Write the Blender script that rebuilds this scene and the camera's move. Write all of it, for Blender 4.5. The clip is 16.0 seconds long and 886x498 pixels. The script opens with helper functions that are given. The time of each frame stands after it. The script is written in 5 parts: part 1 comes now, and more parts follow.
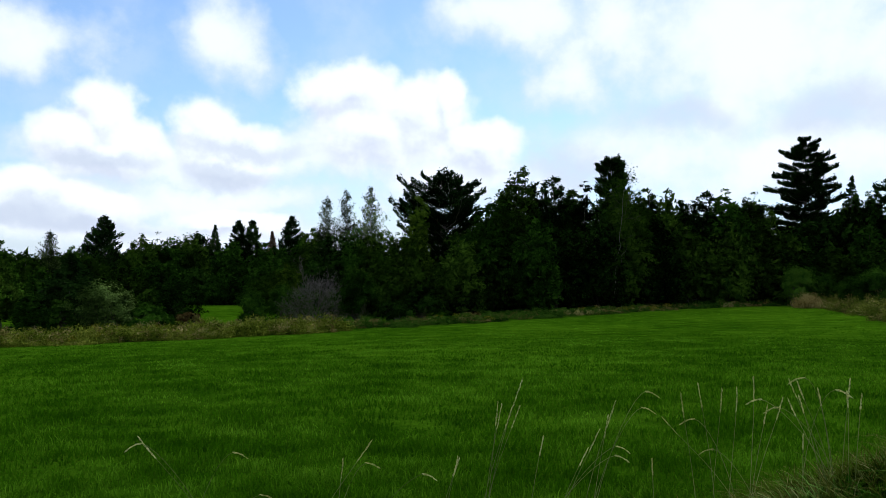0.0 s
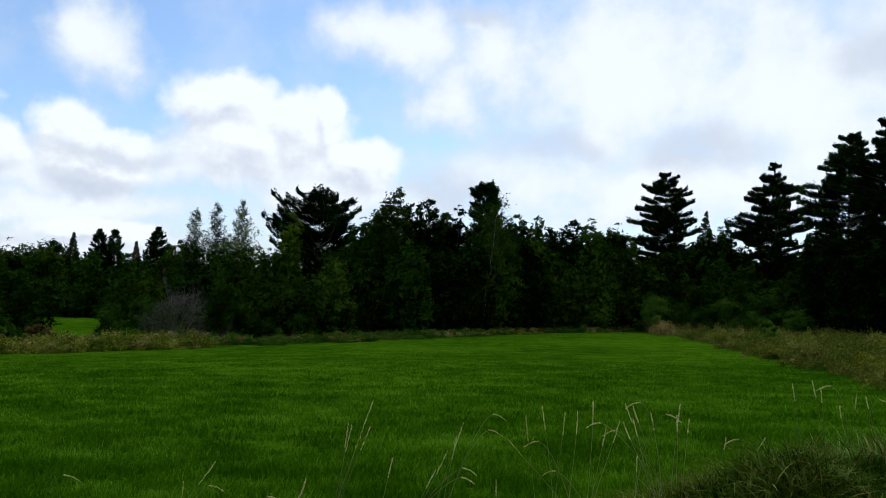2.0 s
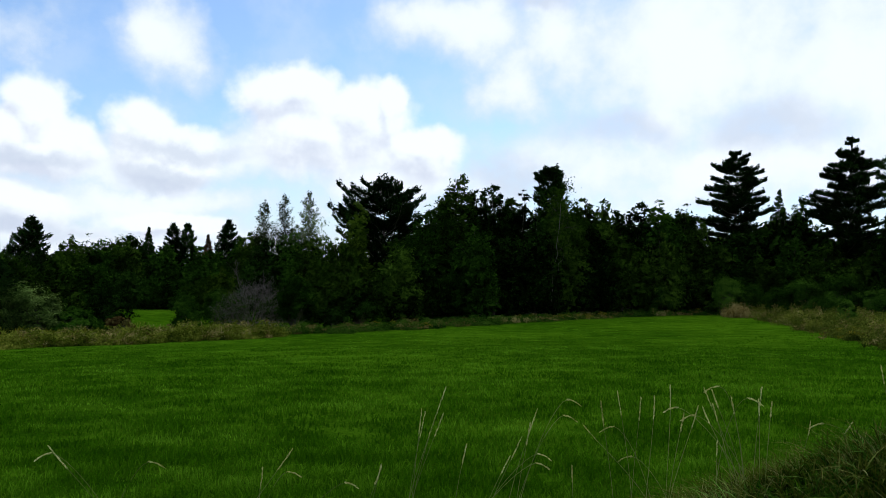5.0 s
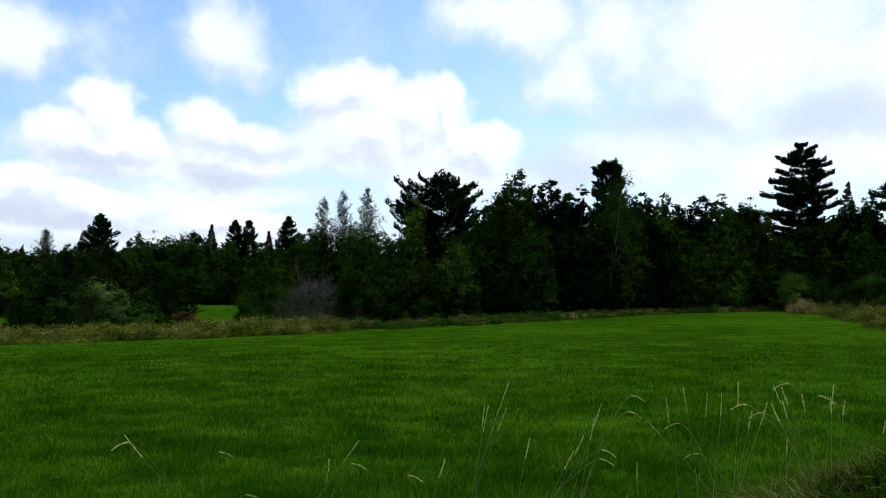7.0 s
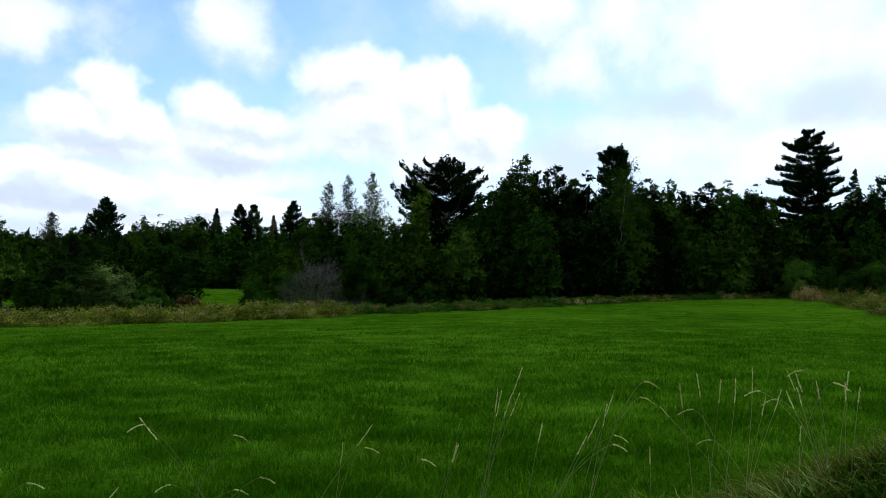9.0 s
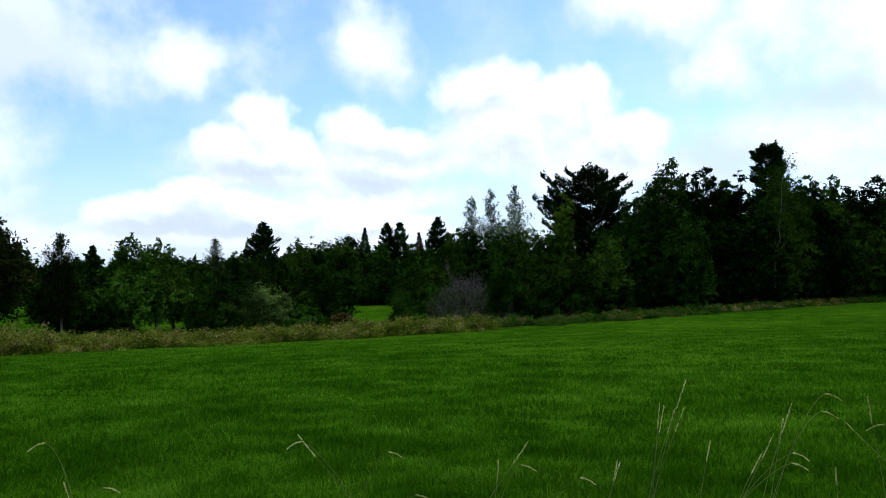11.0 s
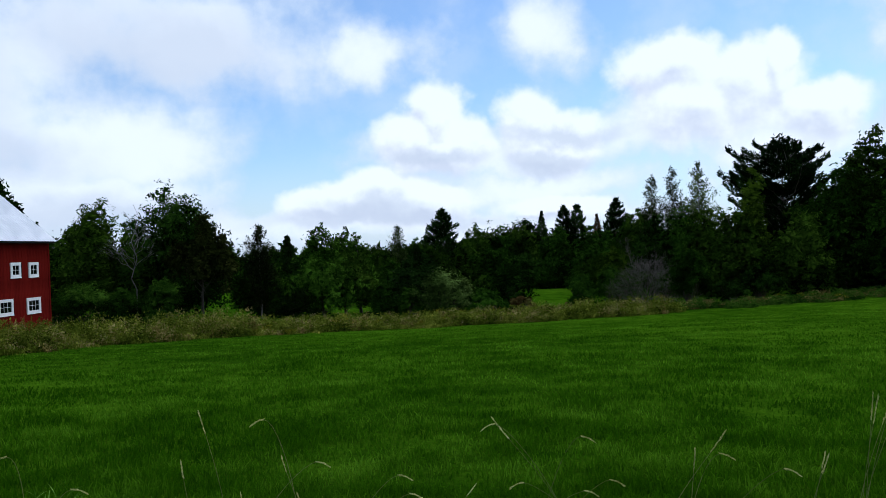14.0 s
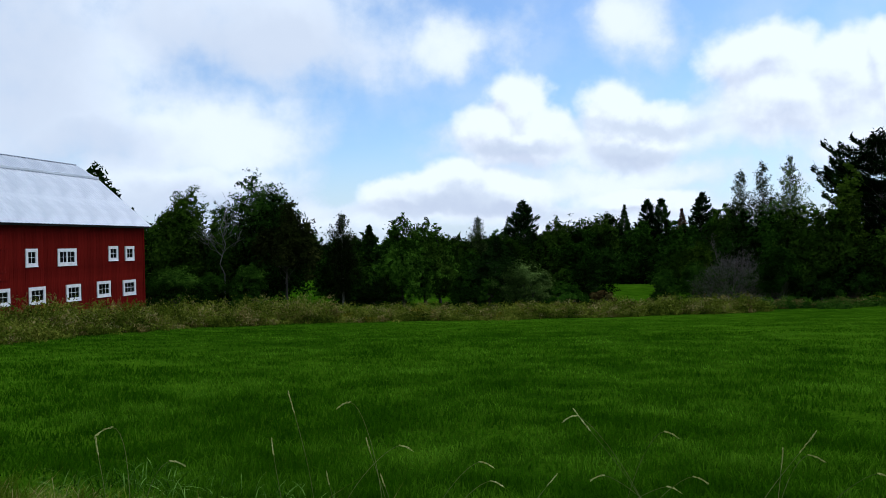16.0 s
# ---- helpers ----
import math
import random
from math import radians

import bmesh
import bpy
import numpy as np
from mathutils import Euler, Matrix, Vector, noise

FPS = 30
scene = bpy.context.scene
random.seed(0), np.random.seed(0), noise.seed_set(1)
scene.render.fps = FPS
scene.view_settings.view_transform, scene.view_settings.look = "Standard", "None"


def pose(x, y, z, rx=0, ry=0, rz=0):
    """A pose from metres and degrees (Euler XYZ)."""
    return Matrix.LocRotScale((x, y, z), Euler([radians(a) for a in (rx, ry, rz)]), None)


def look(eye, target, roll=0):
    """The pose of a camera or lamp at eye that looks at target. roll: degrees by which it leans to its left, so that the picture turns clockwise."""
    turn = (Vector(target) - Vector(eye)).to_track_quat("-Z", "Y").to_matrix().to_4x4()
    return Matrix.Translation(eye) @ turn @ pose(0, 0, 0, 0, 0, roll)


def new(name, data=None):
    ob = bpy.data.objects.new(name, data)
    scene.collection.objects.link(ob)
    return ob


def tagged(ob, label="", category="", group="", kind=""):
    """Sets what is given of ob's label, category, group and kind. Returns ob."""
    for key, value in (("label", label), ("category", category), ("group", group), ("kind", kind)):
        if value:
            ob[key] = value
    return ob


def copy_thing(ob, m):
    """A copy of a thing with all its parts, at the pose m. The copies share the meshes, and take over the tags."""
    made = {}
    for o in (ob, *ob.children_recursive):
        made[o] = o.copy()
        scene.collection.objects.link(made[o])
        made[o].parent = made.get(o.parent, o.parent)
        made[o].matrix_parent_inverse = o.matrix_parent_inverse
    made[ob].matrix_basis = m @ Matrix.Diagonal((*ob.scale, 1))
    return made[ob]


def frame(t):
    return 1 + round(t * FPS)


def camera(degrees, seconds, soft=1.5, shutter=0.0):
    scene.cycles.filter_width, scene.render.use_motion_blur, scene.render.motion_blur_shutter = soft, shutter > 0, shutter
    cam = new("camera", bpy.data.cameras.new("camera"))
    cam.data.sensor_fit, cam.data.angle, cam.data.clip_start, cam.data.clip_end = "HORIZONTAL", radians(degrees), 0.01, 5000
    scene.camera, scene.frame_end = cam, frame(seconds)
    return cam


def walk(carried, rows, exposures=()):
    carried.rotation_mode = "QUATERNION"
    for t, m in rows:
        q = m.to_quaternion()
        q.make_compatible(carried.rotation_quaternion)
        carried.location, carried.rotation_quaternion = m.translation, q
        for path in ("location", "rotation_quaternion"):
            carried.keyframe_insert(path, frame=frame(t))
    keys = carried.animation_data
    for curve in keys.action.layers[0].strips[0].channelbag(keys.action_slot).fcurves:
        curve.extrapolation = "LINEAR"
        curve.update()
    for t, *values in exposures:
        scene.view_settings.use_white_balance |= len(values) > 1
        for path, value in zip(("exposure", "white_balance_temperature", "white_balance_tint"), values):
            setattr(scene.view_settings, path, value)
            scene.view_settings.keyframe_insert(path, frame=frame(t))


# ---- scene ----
cam = camera(56.83, 16.0, soft=0.2)
EXPOSURE = [(0.0, 1.21, 6200, 10), (2.0, 1.10, 6350, 10), (7.0, 1.23, 6200, 10), (11.0, 1.35, 5950, 10), (13.0, 1.17, 5900, 10), (16.0, 1.08, 5950, 10)]
PATH = [
    (0.0, -0.000, -0.000, 1.650, -0.00, 0.85, -0.40),
    (0.5, 0.028, -0.009, 1.662, -2.05, 1.91, -1.15),
    (1.0, 0.076, -0.020, 1.667, -4.73, 2.62, -1.45),
    (1.5, 0.110, -0.038, 1.670, -7.35, 2.63, -1.72),
    (2.0, 0.118, -0.045, 1.668, -8.79, 2.43, -2.31),
    (2.5, 0.114, -0.038, 1.658, -7.97, 2.27, -2.63),
    (3.0, 0.110, -0.030, 1.653, -7.10, 1.61, -2.35),
    (3.5, 0.113, -0.009, 1.656, -6.44, 1.24, -2.04),
    (4.0, 0.111, -0.005, 1.658, -5.78, 1.43, -1.81),
    (6.5, 0.062, -0.011, 1.660, -1.24, 1.18, -0.59),
    (7.0, 0.055, -0.026, 1.656, -0.23, 0.98, -1.01),
    (7.5, 0.039, -0.037, 1.650, 0.30, 0.59, -1.58),
    (8.0, 0.031, -0.031, 1.648, -0.03, 0.26, -1.70),
    (8.2, 0.019, -0.032, 1.647, -0.43, 0.13, -1.59),
    (10.3, -0.020, 0.036, 1.668, 5.50, -0.19, 0.20),
    (10.5, -0.023, 0.047, 1.669, 7.25, -0.20, 0.34),
    (11.0, -0.047, 0.132, 1.642, 10.13, 0.78, 0.89),
    (11.5, -0.012, 0.147, 1.660, 12.67, 0.40, 1.12),
    (12.0, -0.015, 0.168, 1.645, 14.92, 0.44, 1.36),
    (12.5, -0.062, 0.203, 1.632, 16.27, -0.17, 1.72),
    (13.0, -0.046, 0.085, 1.663, 18.23, -0.18, 1.79),
    (13.5, -0.071, 0.058, 1.649, 20.73, -0.53, 2.06),
    (14.0, -0.095, 0.050, 1.663, 22.46, -0.06, 2.16),
    (14.5, -0.113, 0.046, 1.661, 23.67, 0.19, 1.20),
    (15.0, -0.114, 0.012, 1.665, 25.54, 0.23, 0.89),
    (15.5, -0.098, -0.026, 1.665, 26.86, 0.14, 0.72),
    (16.0, -0.104, -0.023, 1.656, 28.03, -0.49, 1.01),
]
walk(cam, [(t, pose(x, y, z, 90 + pitch, roll, yaw)) for t, x, y, z, yaw, pitch, roll in PATH],
     EXPOSURE)

SOFT_CLOUDS = [
    (14.5, 14.5, 3.4, 2.8), (-4.3, 17.1, 5.9, 3.0), (-21.8, 14.3, 13.0, 8.3), (-32.2, 13.2, 11.9, 9.1),
    (-22.7, 7.2, 16.6, 3.2), (-12.0, 16.2, 4.3, 4.3), (43.9, 7.7, 7.9, 3.8), (44.7, 4.2, 9.1, 2.8),
    (40.4, 14.5, 12.3, 3.8), (26.6, 14.1, 4.3, 2.2), (-9.1, 12.9, 3.2, 3.2), (3.8, 7.6, 10.3, 2.4),
    (23.3, 7.0, 4.7, 2.0), (14.6, 6.7, 4.7, 1.9), (19.0, 5.8, 9.1, 1.4), (-1.5, 5.6, 9.9, 2.0),
    (23.5, 1.8, 27.7, 1.6), (15.5, 4.1, 10.3, 1.6), (52.4, 11.0, 10.3, 6.7), (42.7, 7.4, 5.1, 2.8),
    (48.2, 4.0, 10.3, 2.8), (41.8, 14.4, 11.1, 2.8),
]
CRISP_CLOUDS = [
    (22.6, 9.4, 2.3, 2.1), (24.2, 7.9, 2.9, 1.7), (21.3, 7.9, 2.4, 1.8), (16.1, 8.7, 2.3, 1.9),
    (13.8, 7.6, 3.0, 1.6), (6.3, 12.0, 4.0, 1.8), (1.9, 10.6, 3.9, 2.1), (-0.2, 11.2, 1.5, 1.6),
    (4.9, 9.6, 5.0, 1.9), (-2.5, 8.6, 3.1, 1.5), (22.1, 7.1, 3.8, 1.1), (14.4, 6.8, 3.8, 1.1),
    (27.7, 4.1, 4.2, 1.2), (30.7, 3.6, 3.2, 0.9), (23.4, 3.6, 3.2, 1.1), (14.4, 2.6, 3.9, 0.6),
    (26.0, 4.4, 4.2, 1.5),
]
GREY = [
    (-26.0, 9.6, 4.7, 1.7), (-15.3, 9.5, 4.3, 1.4), (-8.8, 6.2, 3.6, 1.5), (26.6, 2.6, 6.7, 1.0),
    (-10.6, 19.0, 3.2, 1.0), (-36.7, 15.1, 2.8, 2.2),
    (13.6, 7.3, 4.7, 0.8), (22.9, 6.0, 4.3, 0.7), (14.7, 5.6, 3.6, 0.7), (41.4, 13.7, 10.3, 3.5),
    (25.4, 2.0, 11.9, 0.7), (55.6, 11.5, 7.1, 7.4), (46.4, 2.9, 9.9, 2.0), (51.5, 6.8, 6.7, 2.6),
]

# ---- sky and sun ----
SUN_AZ, SUN_EL = -36.0, 50.0          # degrees to the left of north, above the horizon
SKY, CLOUD = 0.062, 0.40


def link(tree, a, b):
    tree.links.new(a, b)


def math_node(tree, op, a, b=None, c=None, clamp=False):
    n = tree.nodes.new("ShaderNodeMath")
    n.operation, n.use_clamp = op, clamp
    for k, v in enumerate((a, b, c)):
        if v is None:
            continue
        if isinstance(v, (int, float)):
            n.inputs[k].default_value = v
        else:
            link(tree, v, n.inputs[k])
    return n.outputs[0]


def noise_node(tree, vec, scale, detail=4.0, rough=0.55, dims="3D"):
    n = tree.nodes.new("ShaderNodeTexNoise")
    n.noise_dimensions = dims
    n.inputs["Scale"].default_value, n.inputs["Detail"].default_value, n.inputs["Roughness"].default_value = scale, detail, rough
    if vec is not None:
        link(tree, vec, n.inputs["Vector"])
    return n


def mix_colour(tree, fac, a, b, mode="MIX"):
    n = tree.nodes.new("ShaderNodeMix")
    n.data_type, n.blend_type = "RGBA", mode
    for sock, v in ((n.inputs[0], fac), (n.inputs[6], a), (n.inputs[7], b)):
        if isinstance(v, (int, float)):
            sock.default_value = v
        elif isinstance(v, tuple):
            sock.default_value = (*v, 1.0)
        else:
            link(tree, v, sock)
    return n.outputs[2]


def smooth(tree, v, lo, hi):
    n = tree.nodes.new("ShaderNodeMapRange")
    n.interpolation_type = "SMOOTHSTEP"
    link(tree, v, n.inputs["Value"])
    n.inputs["From Min"].default_value, n.inputs["From Max"].default_value = lo, hi
    return n.outputs["Result"]


def puffs(tree, vec, rows, foot=1.0):
    """The height of the tallest puff of cloud over each direction; 1 in a puff's middle, 0 at its rim. foot: how far its lower side is drawn out."""
    best = None
    for az, el, ra, re in rows:
        m = tree.nodes.new("ShaderNodeMapping")
        m.inputs["Scale"].default_value = (1 / ra, 1 / re, 1)
        m.inputs["Location"].default_value = (-az / ra, -el / re, 0)
        link(tree, vec, m.inputs["Vector"])
        at = m.outputs[0]
        if foot != 1.0:
            sp = tree.nodes.new("ShaderNodeSeparateXYZ")
            link(tree, at, sp.inputs[0])
            cb = tree.nodes.new("ShaderNodeCombineXYZ")
            link(tree, sp.outputs[0], cb.inputs[0])
            link(tree, math_node(tree, "MAXIMUM", sp.outputs[1], math_node(tree, "MULTIPLY", sp.outputs[1], -1 / foot)), cb.inputs[1])
            at = cb.outputs[0]
        d = tree.nodes.new("ShaderNodeVectorMath")
        d.operation = "LENGTH"
        link(tree, at, d.inputs[0])
        d = d.outputs["Value"]
        best = d if best is None else math_node(tree, "SMOOTH_MIN", best, d, 0.12)
    return math_node(tree, "SUBTRACT", 1.0, best)


def above(tree, vec, up):
    n = tree.nodes.new("ShaderNodeVectorMath")
    n.operation = "ADD"
    link(tree, vec, n.inputs[0])
    n.inputs[1].default_value = (up * -0.35, up, 0)
    return n.outputs[0]


world = bpy.data.worlds.new("world")
scene.world = world
world.use_nodes = True
wt = world.node_tree
wt.nodes.clear()
tex = wt.nodes.new("ShaderNodeTexCoord")
sep = wt.nodes.new("ShaderNodeSeparateXYZ")
link(wt, tex.outputs["Generated"], sep.inputs[0])
az = math_node(wt, "MULTIPLY", math_node(wt, "ARCTAN2", math_node(wt, "MULTIPLY", sep.outputs[0], -1.0), sep.outputs[1]), 57.2958)
el = math_node(wt, "MULTIPLY", math_node(wt, "ARCSINE", sep.outputs[2]), 57.2958)
flat = wt.nodes.new("ShaderNodeCombineXYZ")
link(wt, az, flat.inputs[0])
link(wt, el, flat.inputs[1])


def warped(tree, vec, scale, amount, detail=6.0):
    """The same directions, pushed about by a noise."""
    n = noise_node(tree, vec, scale, detail, 0.55)
    m = tree.nodes.new("ShaderNodeVectorMath")
    m.operation = "MULTIPLY_ADD"
    link(tree, n.outputs["Color"], m.inputs[0])
    m.inputs[1].default_value = (amount, amount * 0.75, 0)
    m.inputs[2].default_value = (-amount / 2, -amount * 0.375, 0)
    p = tree.nodes.new("ShaderNodeVectorMath")
    p.operation = "ADD"
    link(tree, vec, p.inputs[0])
    link(tree, m.outputs[0], p.inputs[1])
    return p.outputs[0]


def wavy(tree, n, amount):
    return math_node(tree, "MULTIPLY", math_node(tree, "SUBTRACT", n.outputs["Fac"], 0.5), amount)


fine = noise_node(wt, flat.outputs[0], 0.22, 6.0, 0.55)
broad = noise_node(wt, tex.outputs["Generated"], 2.6, 4.0, 0.55)
soft_place = warped(wt, flat.outputs[0], 0.16, 7.5)
near_view = math_node(wt, "ADD", puffs(wt, soft_place, SOFT_CLOUDS), wavy(wt, fine, 1.8))
# the sky goes on with broken cloud all round, above and behind
el_high = smooth(wt, el, 17.0, 26.0)
az_off = smooth(wt, math_node(wt, "ABSOLUTE", math_node(wt, "SUBTRACT", az, 10.0)), 48.0, 60.0)
elsewhere = math_node(wt, "MAXIMUM", el_high, az_off)
others = math_node(wt, "MULTIPLY", math_node(wt, "SUBTRACT", broad.outputs["Fac"], 0.46), 5.0)
height = math_node(wt, "MAXIMUM", near_view, math_node(wt, "SUBTRACT", math_node(wt, "MULTIPLY", others, elsewhere), math_node(wt, "SUBTRACT", 1.0, elsewhere)))
cover = math_node(wt, "MULTIPLY", smooth(wt, height, -0.60, 0.60), 0.95)
veil = math_node(wt, "ADD", 0.09, math_node(wt, "MULTIPLY", smooth(wt, fine.outputs["Fac"], 0.35, 0.7), 0.30))
haze = math_node(wt, "MULTIPLY", smooth(wt, math_node(wt, "ABSOLUTE", el), 9.0, -2.0), 0.85)
cover = math_node(wt, "MAXIMUM", math_node(wt, "MAXIMUM", cover, veil), haze)


def heaps(vec):
    lumps = noise_node(wt, vec, 0.50, 4.0, 0.48)
    return math_node(wt, "ADD", puffs(wt, warped(wt, vec, 0.30, 2.6, 4.0), CRISP_CLOUDS, 1.9), wavy(wt, lumps, 0.80))


heap = heaps(flat.outputs[0])
heap_lit = smooth(wt, math_node(wt, "SUBTRACT", heap, heaps(above(wt, flat.outputs[0], 0.9))), -0.55, 0.17)
heap_cover = math_node(wt, "MULTIPLY", smooth(wt, heap, -0.24, 0.30), 0.97)
grey = math_node(wt, "ADD", puffs(wt, soft_place, GREY), wavy(wt, fine, 0.7))
grey = math_node(wt, "MULTIPLY", smooth(wt, grey, -0.25, 0.75), 0.72)
sky = wt.nodes.new("ShaderNodeTexSky")
sky.sky_type, sky.sun_disc = "NISHITA", False
sky.sun_elevation, sky.sun_rotation = radians(SUN_EL), radians(-SUN_AZ)
sky.air_density, sky.dust_density, sky.ozone_density = 1.0, 0.6, 1.5
blue = mix_colour(wt, 1.0, sky.outputs[0], (SKY * 0.84, SKY * 0.99, SKY * 1.14), "MULTIPLY")
white = mix_colour(wt, smooth(wt, height, -0.1, 0.9), (0.80 * CLOUD, 0.92 * CLOUD, 1.07 * CLOUD), (1.11 * CLOUD, 1.17 * CLOUD, 1.22 * CLOUD))
puff = mix_colour(wt, heap_lit, (0.80 * CLOUD, 0.86 * CLOUD, 0.99 * CLOUD), (1.13 * CLOUD, 1.19 * CLOUD, 1.22 * CLOUD))
layers = mix_colour(wt, cover, blue, white)
layers = mix_colour(wt, heap_cover, layers, puff)
layers = mix_colour(wt, math_node(wt, "MULTIPLY", grey, math_node(wt, "MAXIMUM", cover, heap_cover)), layers, (0.70 * CLOUD, 0.78 * CLOUD, 0.92 * CLOUD))
back = wt.nodes.new("ShaderNodeBackground")
link(wt, layers, back.inputs[0])
out = wt.nodes.new("ShaderNodeOutputWorld")
link(wt, back.outputs[0], out.inputs[0])

sun = new("sun", bpy.data.lights.new("sun", "SUN"))
sun.data.energy, sun.data.angle, sun.data.color = 0.6, radians(35), (1.0, 0.96, 0.90)
sun.matrix_world = look((0, 0, 60), (60 * math.sin(radians(SUN_AZ)), -60 * math.cos(radians(SUN_AZ)), 60 - 60 * math.tan(radians(SUN_EL))))


# ---- materials ----
def material(name, rough=0.7, metal=0.0, spec=0.3):
    m = bpy.data.materials.new(name)
    m.use_nodes = True
    t = m.node_tree
    b = t.nodes["Principled BSDF"]
    b.inputs["Roughness"].default_value, b.inputs["Metallic"].default_value = rough, metal
    b.inputs["Specular IOR Level"].default_value = spec
    return m, t, b


def coords(t):
    return t.nodes.new("ShaderNodeTexCoord").outputs["Object"]


def add_bump(t, b, height, strength, distance):
    n = t.nodes.new("ShaderNodeBump")
    n.inputs["Strength"].default_value, n.inputs["Distance"].default_value = strength, distance
    link(t, height, n.inputs["Height"])
    link(t, n.outputs[0], b.inputs["Normal"])


def leafy(name, low, mid, high, through_light=0.12, rough=0.6, patch=0.35, gloss=0.0, vary=0.0):
    """Leaves and blades: each one its own tone; broader drifts across the plant put lit patches and dark gaps into the
    colour.
    """
    m, t, b = material(name, rough, 0.0, gloss)
    geo = t.nodes.new("ShaderNodeNewGeometry")
    info = t.nodes.new("ShaderNodeObjectInfo")
    drift = noise_node(t, geo.outputs["Position"], patch, 3.0)
    drift2 = noise_node(t, geo.outputs["Position"], patch * 3.3, 3.0)
    # clump-sized drift: lit clumps and shaded gaps painted as tone
    far_drift = math_node(t, "ADD", math_node(t, "MULTIPLY", math_node(t, "SUBTRACT", drift.outputs["Fac"], 0.5), 1.3), math_node(t, "MULTIPLY", math_node(t, "SUBTRACT", drift2.outputs["Fac"], 0.5), 1.1))
    v = math_node(t, "ADD", math_node(t, "MULTIPLY", geo.outputs["Random Per Island"], 0.36), math_node(t, "ADD", far_drift, 0.37))
    v = math_node(t, "ADD", v, math_node(t, "MULTIPLY", math_node(t, "SUBTRACT", info.outputs["Random"], 0.5), vary))
    ramp = t.nodes.new("ShaderNodeValToRGB")
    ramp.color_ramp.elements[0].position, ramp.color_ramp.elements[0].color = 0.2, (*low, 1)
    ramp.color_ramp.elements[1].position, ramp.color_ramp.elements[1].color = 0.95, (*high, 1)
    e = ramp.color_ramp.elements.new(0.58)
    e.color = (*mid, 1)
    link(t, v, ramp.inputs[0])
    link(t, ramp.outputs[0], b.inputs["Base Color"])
    if through_light:
        tr = t.nodes.new("ShaderNodeBsdfTranslucent")
        link(t, ramp.outputs[0], tr.inputs[0])
        mx = t.nodes.new("ShaderNodeMixShader")
        mx.inputs[0].default_value = through_light
        link(t, b.outputs[0], mx.inputs[1])
        link(t, tr.outputs[0], mx.inputs[2])
        link(t, mx.outputs[0], t.nodes["Material Output"].inputs[0])
    return m


def mottled(name, a, b_, scale, rough=0.85, bump=0.5, distance=0.02, stretch=(1, 1, 1), metal=0.0, spec=0.3, fine=6.0):
    m, t, b = material(name, rough, metal, spec)
    mp = t.nodes.new("ShaderNodeMapping")
    mp.inputs["Scale"].default_value = stretch
    link(t, coords(t), mp.inputs[0])
    n1 = noise_node(t, mp.outputs[0], scale, 5.0, 0.6)
    n2 = noise_node(t, mp.outputs[0], scale * fine, 4.0, 0.6)
    v = math_node(t, "ADD", math_node(t, "MULTIPLY", n1.outputs["Fac"], 0.65), math_node(t, "MULTIPLY", n2.outputs["Fac"], 0.35))
    v = smooth(t, v, 0.3, 0.7)
    link(t, mix_colour(t, v, a, b_), b.inputs["Base Color"])
    add_bump(t, b, n2.outputs["Fac"], bump, distance)
    return m


LEAF = {
    "hedge": leafy("leaf_hedge_green", (0.0042, 0.0123, 0.0012), (0.0158, 0.0427, 0.0033), (0.0739, 0.1727, 0.0135), vary=0.4),
    "bush": leafy("leaf_shrub", (0.0034, 0.0112, 0.0012), (0.0180, 0.0492, 0.0044), (0.0549, 0.1205, 0.0114), vary=0.4),
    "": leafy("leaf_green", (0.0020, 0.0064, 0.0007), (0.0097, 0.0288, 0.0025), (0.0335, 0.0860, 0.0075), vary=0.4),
    # near-black: the shade within the woods is put into this leaf colour
    "dark": leafy("leaf_shaded_green", (0.0006, 0.0021, 0.0003), (0.0045, 0.0136, 0.0016), (0.0235, 0.0604, 0.0067), vary=0.4),
    "yellow": leafy("leaf_yellow_green", (0.0043, 0.0103, 0.0009), (0.0157, 0.0339, 0.0023), (0.0548, 0.0981, 0.0073), vary=0.4),
    "light": leafy("leaf_light_green", (0.0057, 0.0190, 0.0016), (0.0220, 0.0629, 0.0049), (0.0545, 0.1357, 0.0109), vary=0.4),
    "grey": leafy("leaf_grey_green", (0.0071, 0.0152, 0.0026), (0.0389, 0.0706, 0.0124), (0.1519, 0.2296, 0.0518), vary=0.4),
    "red": leafy("leaf_russet", (0.0149, 0.0088, 0.0032), (0.0475, 0.0279, 0.0091), (0.1263, 0.1236, 0.0313), vary=0.4),
    "brown": leafy("needle_brown", (0.0248, 0.0127, 0.0062), (0.0440, 0.0231, 0.0114), (0.1028, 0.0590, 0.0299), vary=0.4),
    "thin": leafy("leaf_aspen", (0.0049, 0.0091, 0.0021), (0.0189, 0.0319, 0.0067), (0.0885, 0.1325, 0.0314), vary=0.4),
    "birch": leafy("leaf_birch", (0.0046, 0.0127, 0.0011), (0.0153, 0.0365, 0.0031), (0.0388, 0.0783, 0.0071), vary=0.4),
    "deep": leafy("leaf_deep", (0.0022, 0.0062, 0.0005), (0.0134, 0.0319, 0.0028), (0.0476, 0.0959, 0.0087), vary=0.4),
    "oak": leafy("leaf_olive", (0.0062, 0.0102, 0.0019), (0.0167, 0.0227, 0.0044), (0.0567, 0.0658, 0.0140), vary=0.4),
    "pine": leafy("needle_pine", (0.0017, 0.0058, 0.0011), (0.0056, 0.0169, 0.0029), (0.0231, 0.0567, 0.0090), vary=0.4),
}
